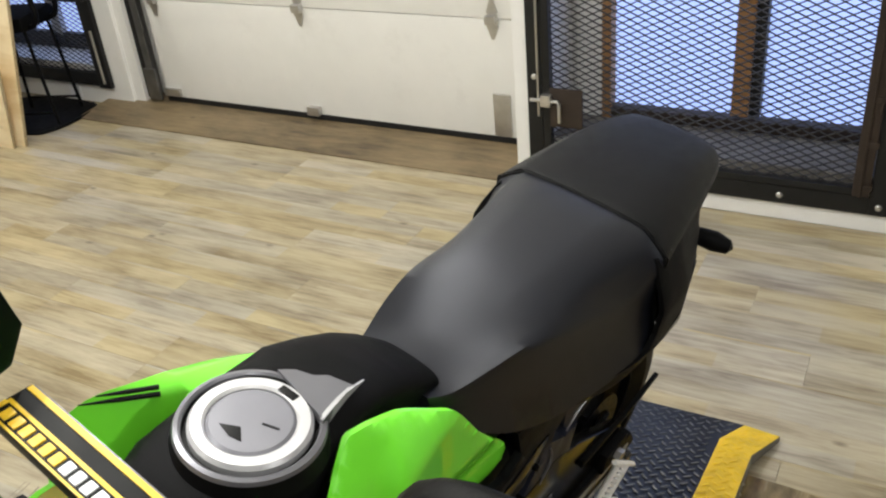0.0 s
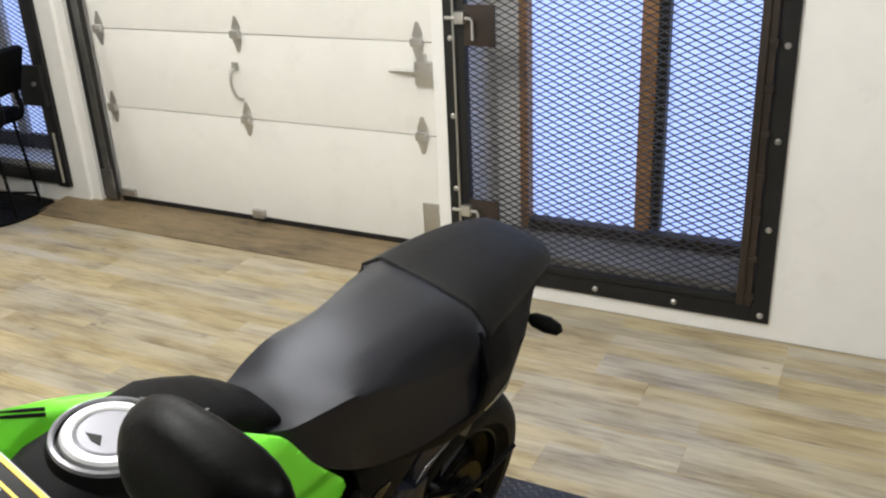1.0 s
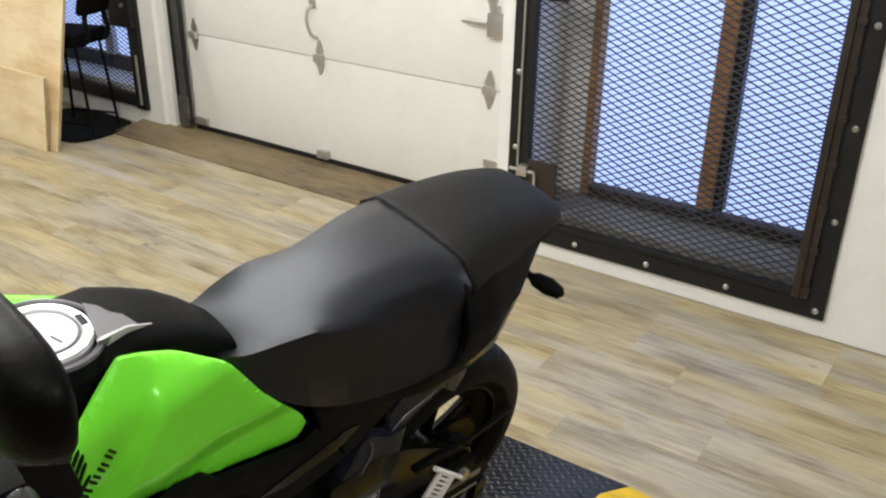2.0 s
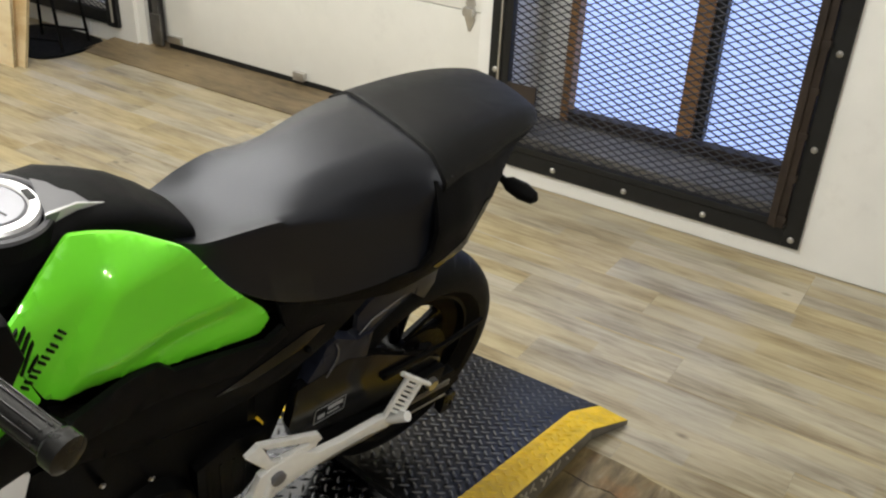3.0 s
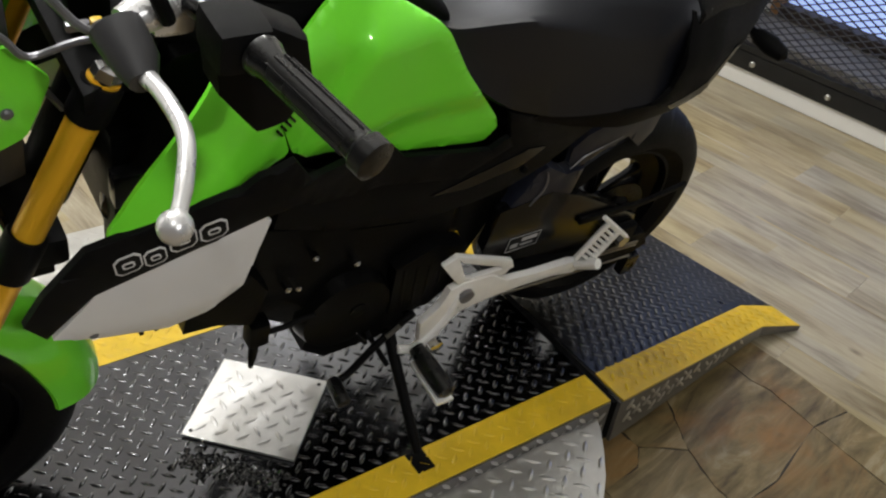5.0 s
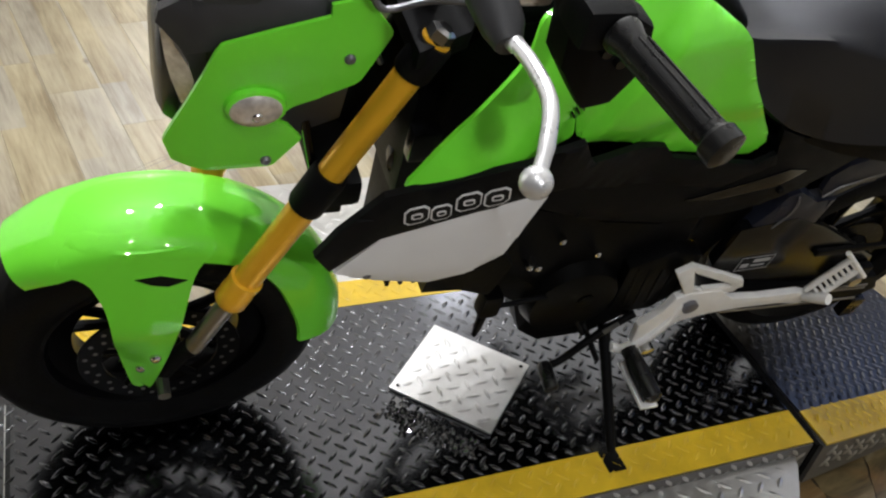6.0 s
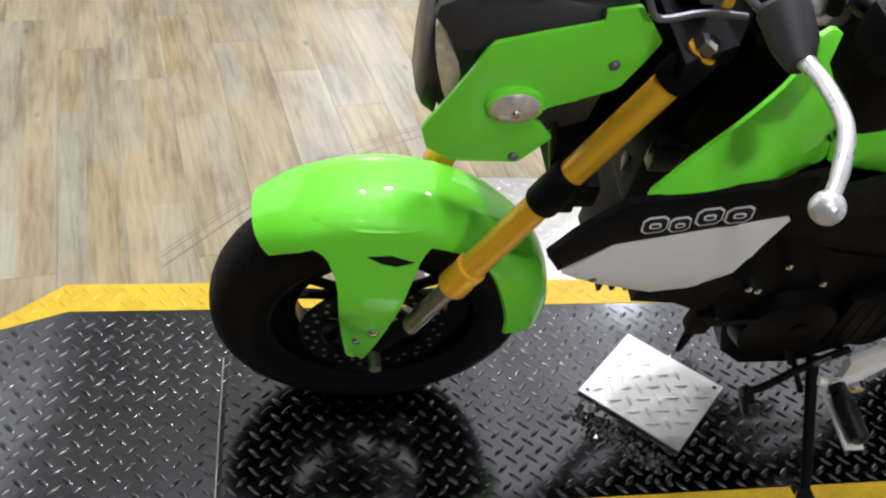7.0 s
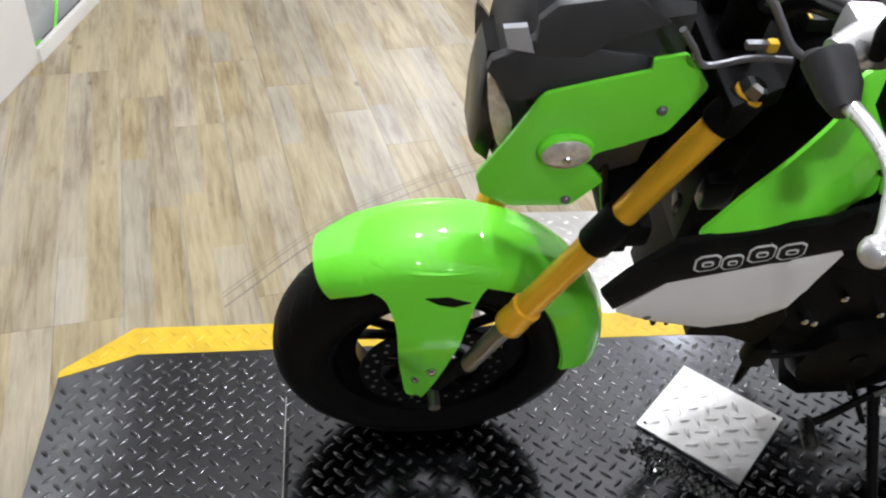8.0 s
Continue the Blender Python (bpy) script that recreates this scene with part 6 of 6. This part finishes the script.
# ---------- slate-look vinyl beside the lift ----------
def slate_look(name):
    """Printed slate: olive and rust clouds, long streaks and fine dark veins."""
    m = bpy.data.materials.new(name)
    m.use_nodes = True
    N, L = m.node_tree.nodes, m.node_tree.links
    b = N["Principled BSDF"]
    tc = N.new("ShaderNodeTexCoord")
    oi = N.new("ShaderNodeObjectInfo")
    off = N.new("ShaderNodeMath")
    off.operation = "MULTIPLY"
    off.inputs[1].default_value = 11.0
    L.new(oi.outputs["Random"], off.inputs[0])
    sh = N.new("ShaderNodeVectorMath")
    L.new(tc.outputs["Object"], sh.inputs[0])
    L.new(off.outputs[0], sh.inputs[1])

    def noise(scale, detail, distortion, stretch=(1, 1, 1), turn=0.0):
        mp = N.new("ShaderNodeMapping")
        mp.inputs["Scale"].default_value = stretch
        mp.inputs["Rotation"].default_value = (0, 0, radians(turn))
        L.new(sh.outputs[0], mp.inputs["Vector"])
        n = N.new("ShaderNodeTexNoise")
        n.inputs["Scale"].default_value = scale
        n.inputs["Detail"].default_value = detail
        n.inputs["Roughness"].default_value = 0.65
        n.inputs["Distortion"].default_value = distortion
        L.new(mp.outputs[0], n.inputs["Vector"])
        return n.outputs["Fac"]
    tone = N.new("ShaderNodeValToRGB")
    e = tone.color_ramp.elements
    e[0].position, e[0].color = 0.30, (0.065, 0.050, 0.026, 1)
    e[1].position, e[1].color = 0.70, (0.36, 0.31, 0.21, 1)
    for p, c in ((0.44, (0.165, 0.123, 0.058, 1)), (0.56, (0.245, 0.188, 0.095, 1))):
        tone.color_ramp.elements.new(p).color = c
    L.new(noise(16.0, 8, 1.2, (1.0, 0.22, 1.0), 38.0), tone.inputs["Fac"])
    warm = N.new("ShaderNodeMapRange")
    warm.inputs["From Min"].default_value, warm.inputs["From Max"].default_value = 0.52, 0.68
    warm.inputs["To Max"].default_value = 0.75
    L.new(noise(4.5, 6, 0.8, (1.0, 0.5, 1.0), 38.0), warm.inputs["Value"])
    mx = N.new("ShaderNodeMix")
    mx.data_type = "RGBA"
    mx.inputs["B"].default_value = (0.27, 0.135, 0.040, 1)
    L.new(warm.outputs[0], mx.inputs["Factor"])
    L.new(tone.outputs["Color"], mx.inputs["A"])
    dark = N.new("ShaderNodeMapRange")
    dark.inputs["From Min"].default_value, dark.inputs["From Max"].default_value = 0.50, 0.70
    dark.inputs["To Max"].default_value = 0.6
    L.new(noise(9.0, 9, 1.5, (1.0, 0.35, 1.0), 30.0), dark.inputs["Value"])
    mx2 = N.new("ShaderNodeMix")
    mx2.data_type = "RGBA"
    mx2.inputs["B"].default_value = (0.050, 0.038, 0.022, 1)
    L.new(dark.outputs[0], mx2.inputs["Factor"])
    L.new(mx.outputs["Result"], mx2.inputs["A"])
    L.new(mx2.outputs["Result"], b.inputs["Base Color"])
    b.inputs["Roughness"].default_value = 0.30
    b.inputs["Specular IOR Level"].default_value = 0.4
    bp = N.new("ShaderNodeBump")
    bp.inputs["Strength"].default_value = 0.25
    bp.inputs["Distance"].default_value = 0.001
    L.new(noise(40.0, 5, 0.5), bp.inputs["Height"])
    L.new(bp.outputs[0], b.inputs["Normal"])
    return m


M_SLATE = slate_look("slate_look_vinyl")
slate = tagged(new("slate_floor"), "brown slate-look vinyl flooring with dark cracks", "floor covering", kind="structure")


# Slate added beyond the view to darken reflections in the bike's flank.
part("slate_sheet", prism([(1.6, 1.72), (X1, 1.60), (X1, Y0), (0.2, Y0), (0.2, -0.8), (0.9, -0.7), (1.0, -0.25), (1.3, 0.1), (1.9, 0.1), (1.6, 0.7), (1.5, 1.3)], 2, 0.0002, 0.0026), M_SLATE, slate, smooth=False)
M_CRACK = mat("dark_slate_joint", (0.022, 0.017, 0.012), 0.5, vary=0.3)
part("joint_bed", prism([(-0.10, 1.89), (0.12, 1.885), (0.30, 1.862), (0.46, 1.855), (0.66, 1.83), (0.97, 1.79), (1.6, 1.72), (1.5, 1.3), (1.6, 0.7), (1.9, 0.1), (1.3, 0.1), (1.0, -0.25), (0.9, -0.7), (0.2, -0.8), (-0.1, -0.4), (0.0, 0.0), (-0.10, 0.30), (-0.10, 0.70), (-0.15, 1.15), (-0.12, 1.56)], 2, 0.0002, 0.0012), M_CRACK, slate, smooth=False)


def slate_piece(pts):
    cx, cy = sum(p[0] for p in pts) / len(pts), sum(p[1] for p in pts) / len(pts)
    rnd = random.Random(int(cx * 1000) + 7)
    ring = []
    n = len(pts)
    for i, p in enumerate(pts):
        q = pts[(i + 1) % n]
        for k in range(4):
            t = k / 4
            w = 0.0 if k == 0 else 0.0025
            ring.append((p[0] + (q[0] - p[0]) * t + rnd.uniform(-w, w), p[1] + (q[1] - p[1]) * t + rnd.uniform(-w, w)))
    for i, (x, y) in enumerate(ring):
        d = math.hypot(cx - x, cy - y)
        k = rnd.uniform(0.0006, 0.0026) / d
        ring[i] = (x + (cx - x) * k, y + (cy - y) * k)
    part("slate_piece", prism(ring, 2, 0.0014, 0.003), M_SLATE, slate, smooth=False)


for piece in (
    [(-0.10, 1.89), (0.12, 1.885), (0.30, 1.862), (0.271, 1.75), (0.15, 1.774), (0.10, 1.765), (-0.10, 1.79)],
    [(0.30, 1.862), (0.46, 1.855), (0.66, 1.83), (0.589, 1.705), (0.50, 1.715), (0.389, 1.731), (0.271, 1.75)],
    [(0.66, 1.83), (0.97, 1.79), (0.95, 1.66), (0.589, 1.705)],
    [(-0.10, 1.79), (0.10, 1.765), (0.15, 1.774), (0.271, 1.75), (0.294, 1.544), (0.274, 1.415), (0.217, 1.422), (0.125, 1.462), (0.072, 1.502), (0.016, 1.544), (-0.12, 1.57)],
    [(0.271, 1.75), (0.389, 1.731), (0.50, 1.715), (0.589, 1.705), (0.66, 1.50), (0.44, 1.40), (0.274, 1.415), (0.294, 1.544)],
    [(0.589, 1.705), (0.95, 1.66), (1.0, 1.40), (0.66, 1.50)],
    [(-0.12, 1.57), (0.016, 1.544), (0.072, 1.502), (0.125, 1.462), (0.052, 1.383), (-0.002, 1.387), (-0.13, 1.37)],
    [(0.125, 1.462), (0.217, 1.422), (0.274, 1.415), (0.24, 1.22), (0.076, 1.233), (0.082, 1.337), (0.052, 1.383)],
    [(-0.13, 1.37), (-0.002, 1.387), (0.052, 1.383), (0.082, 1.337), (0.076, 1.233), (0.05, 1.10), (-0.15, 1.15)],
    [(0.076, 1.233), (0.24, 1.22), (0.05, 1.10)],
    [(0.274, 1.415), (0.44, 1.40), (0.66, 1.50), (0.70, 1.15), (0.45, 1.0), (0.24, 1.22)],
    [(0.66, 1.50), (1.0, 1.40), (1.0, 1.0), (0.70, 1.15)],
    [(-0.15, 1.15), (0.05, 1.10), (0.24, 1.22), (0.45, 1.0), (0.40, 0.70), (-0.10, 0.70)],
    [(0.45, 1.0), (0.70, 1.15), (1.0, 1.0), (1.05, 0.55), (0.62, 0.42), (0.40, 0.70)],
    [(-0.10, 0.70), (0.40, 0.70), (0.62, 0.42), (0.45, 0.05), (0.0, 0.0), (-0.10, 0.30)],
    [(0.62, 0.42), (1.05, 0.55), (1.3, 0.1), (1.0, -0.25), (0.45, 0.05)],
    [(0.0, 0.0), (0.45, 0.05), (1.0, -0.25), (0.9, -0.7), (0.2, -0.8), (-0.1, -0.4)],
    [(1.0, 1.40), (1.5, 1.3), (1.6, 0.7), (1.05, 0.55), (1.0, 1.0)],
    [(1.05, 0.55), (1.6, 0.7), (1.9, 0.1), (1.3, 0.1)],
    [(0.97, 1.79), (1.6, 1.72), (1.5, 1.3), (1.0, 1.40), (0.95, 1.66)],
):
    slate_piece(piece)

# curved scuff left on the planks by the lift
M_SCUFF = mat("dark_scuff", (0.20, 0.175, 0.14), 0.5, vary=0.5, scale=30)
for r, w in ((0.0, 0.0022), (0.035, 0.0014), (0.05, 0.0010)):
    pts = smooth_path([(-1.60 - r, 1.15, 0), (-1.56 - r, 0.80, 0), (-1.48 - r, 0.50, 0), (-1.33 - r, 0.20, 0), (-1.10 - r, -0.09, 0)], 8)
    bm = bmesh.new()
    vs = []
    for i, p in enumerate(pts):
        d = (pts[min(i + 1, len(pts) - 1)] - pts[max(i - 1, 0)]).normalized()
        nrm = Vector((-d.y, d.x, 0)) * w
        vs.append([bm.verts.new(p + nrm + Vector((0, 0, 0.0006))), bm.verts.new(p - nrm + Vector((0, 0, 0.0006)))])
    for a, b in zip(vs, vs[1:]):
        bm.faces.new((a[0], a[1], b[1], b[0]))
    tagged(part("floor_scuff", bm, M_SCUFF), "thin dark curved scuff mark on the planks", "scuff", kind="structure")

# ---------- things in the far corner ----------
def plywood_sheet(x0, x1, y, z1, lean, label, parent=None):
    t = empty("plywood_sheet", pose(0, y, 0, -lean, 0, 0), label, "plywood sheet", group="leaning plywood")
    part("sheet", box(x0, x1, 0.0, 0.018, 0.0, z1, 0.001), M_PLY, t, smooth=False)
    for k in range(3):
        part("ply_layer", box(x1 - 0.0005, x1 + 0.0012, 0.002 + k * 0.006, 0.005 + k * 0.006, 0.002, z1 - 0.002), M_PLYX, t)
    return t


plywood_sheet(-4.9, -3.655, 2.790, 1.75, 13.0, "tall pale plywood sheet leaning beside the window")
plywood_sheet(-4.9, -3.70, 2.755, 0.40, 8.0, "short pale plywood offcut leaning against a taller sheet")
M_FABRIC = mat("black_chair_fabric", (0.004, 0.004, 0.004), 0.8, vary=0.2, scale=60, bump=0.4, bscale=500, spec=0.06)
chair = empty("side_chair", pose(-3.87, 3.15, 0.0085, 0, 0, -70), "black padded chair on thin metal legs before the far window", "chair")
part("seat", box(-0.16, 0.16, -0.22, 0.10, 0.490, 0.570, 0.034), M_FABRIC, chair)
rest = part("backrest", box(-0.125, 0.125, -0.026, 0.026, -0.125, 0.125, 0.025), M_FABRIC, chair)
rest.location = (0, 0.165, 0.785)
rest.rotation_euler = (radians(-17), 0, 0)
for sx in (-1, 1):
    part("back_bar", tube(smooth_path([(sx * 0.09, 0.06, 0.50), (sx * 0.095, 0.125, 0.515), (sx * 0.095, 0.150, 0.57), (sx * 0.09, 0.140, 0.64), (sx * 0.085, 0.150, 0.72)]), 0.014, 10), M_PLAS, chair)
    part("leg", tube([(sx * 0.12, -0.17, 0.495), (sx * 0.135, -0.20, 0.0)], 0.009, 10), M_PLAS, chair)
    part("leg", tube([(sx * 0.11, 0.07, 0.495), (sx * 0.125, 0.11, 0.0)], 0.009, 10), M_PLAS, chair)
    part("side_rail", tube([(sx * 0.133, -0.196, 0.06), (sx * 0.123, 0.105, 0.06)], 0.007, 8), M_PLAS, chair)
# flat black sheet under the chair
floor_mat = empty("floor_mat", pose(-3.92, 3.14, 0.0005), "flat black sheet on the floor under the chair", "mat")
part("sheet", prism(soft([(-0.42, -0.24), (0.20, -0.24), (0.26, -0.10), (0.24, 0.16), (0.14, 0.24), (-0.42, 0.24)], 0.2, 2), 2, 0.0, 0.008, 0.002), M_DARK, floor_mat)
part("rim", tube(smooth_path([(0.20, -0.22, 0.010), (0.245, -0.10, 0.010), (0.225, 0.15, 0.010), (0.13, 0.225, 0.010)], 5), 0.005, 8), M_PLAS, floor_mat)

part("grey_panel", box(-3.99, -3.90, LY - 0.006, LY - 0.002, 0.02, 0.12), M_WHITE, window_2)

# ---------- partition at the other side ----------
pa = math.degrees(math.atan2(0.10, -0.27))
part_w = empty("partition", pose(-2.171, -0.66, 0, 0, 0, pa), "white partition end with a dark recess behind it", "partition", kind="structure")
part("face", box(-1.2, 0.286, 0.0, 0.05, 0.0, 2.2, 0.002), M_WALL, part_w)
part("recess_back", box(0.286, 1.6, 0.06, 0.10, 0.0, 2.2), M_GREY, part_w)
part("skirting", box(0.286, 1.6, -0.012, 0.006, 0.0, 0.05, 0.002), M_WALL, part_w)
part("recess_floor", box(0.286, 1.6, 0.006, 0.06, 0.0, 0.004), M_STEEL, part_w)
part("cord", tube(smooth_path([(0.30, 0.03, 0.01), (0.36, 0.035, 0.03), (0.45, 0.02, 0.02), (0.55, 0.03, 0.12), (0.60, 0.045, 0.30)]), 0.005, 8), M_GREEN, part_w, "green cord")


# ---------- plank floor, laid last ----------
def lay_floor():
    rnd = random.Random(4)
    PW, PL = 0.152, 1.22
    shared = {}

    def plank_mesh(length):
        key = round(length, 2)
        if key not in shared:
            bm = bmesh.new()
            b, g = 0.0004, 0.00025
            L2, W2 = length / 2 - g, PW / 2 - g
            lo = [bm.verts.new(p) for p in ((-L2, -W2, -0.004), (L2, -W2, -0.004), (L2, W2, -0.004), (-L2, W2, -0.004))]
            mi = [bm.verts.new(p) for p in ((-L2, -W2, -b), (L2, -W2, -b), (L2, W2, -b), (-L2, W2, -b))]
            hi = [bm.verts.new(p) for p in ((-L2 + b, -W2 + b, 0), (L2 - b, -W2 + b, 0), (L2 - b, W2 - b, 0), (-L2 + b, W2 - b, 0))]
            for a, c in ((lo, mi), (mi, hi)):
                for i in range(4):
                    bm.faces.new((a[i], a[(i + 1) % 4], c[(i + 1) % 4], c[i]))
            bm.faces.new(hi)
            shared[key] = finish("plank", bm, M_PLANK, smooth=False)
        return shared[key]
    y = Y0
    while y < 3.44:
        x = X0 - rnd.choice((0.0, 0.2, 0.4, 0.6, 0.8, 1.0))
        yc = y + PW / 2
        while x < X1 - 0.01:
            x0, x1 = max(x, X0), min(x + PL, X1)
            if yc > 3.13:
                x1 = min(x1, -3.6)
            x += PL
            if x1 - x0 < 0.02 or yc > 3.40:
                continue
            ob = new("plank", plank_mesh(x1 - x0))
            ob.location = ((x0 + x1) / 2, yc, 0)
            ob.parent = ground
        y += PW


lay_floor()
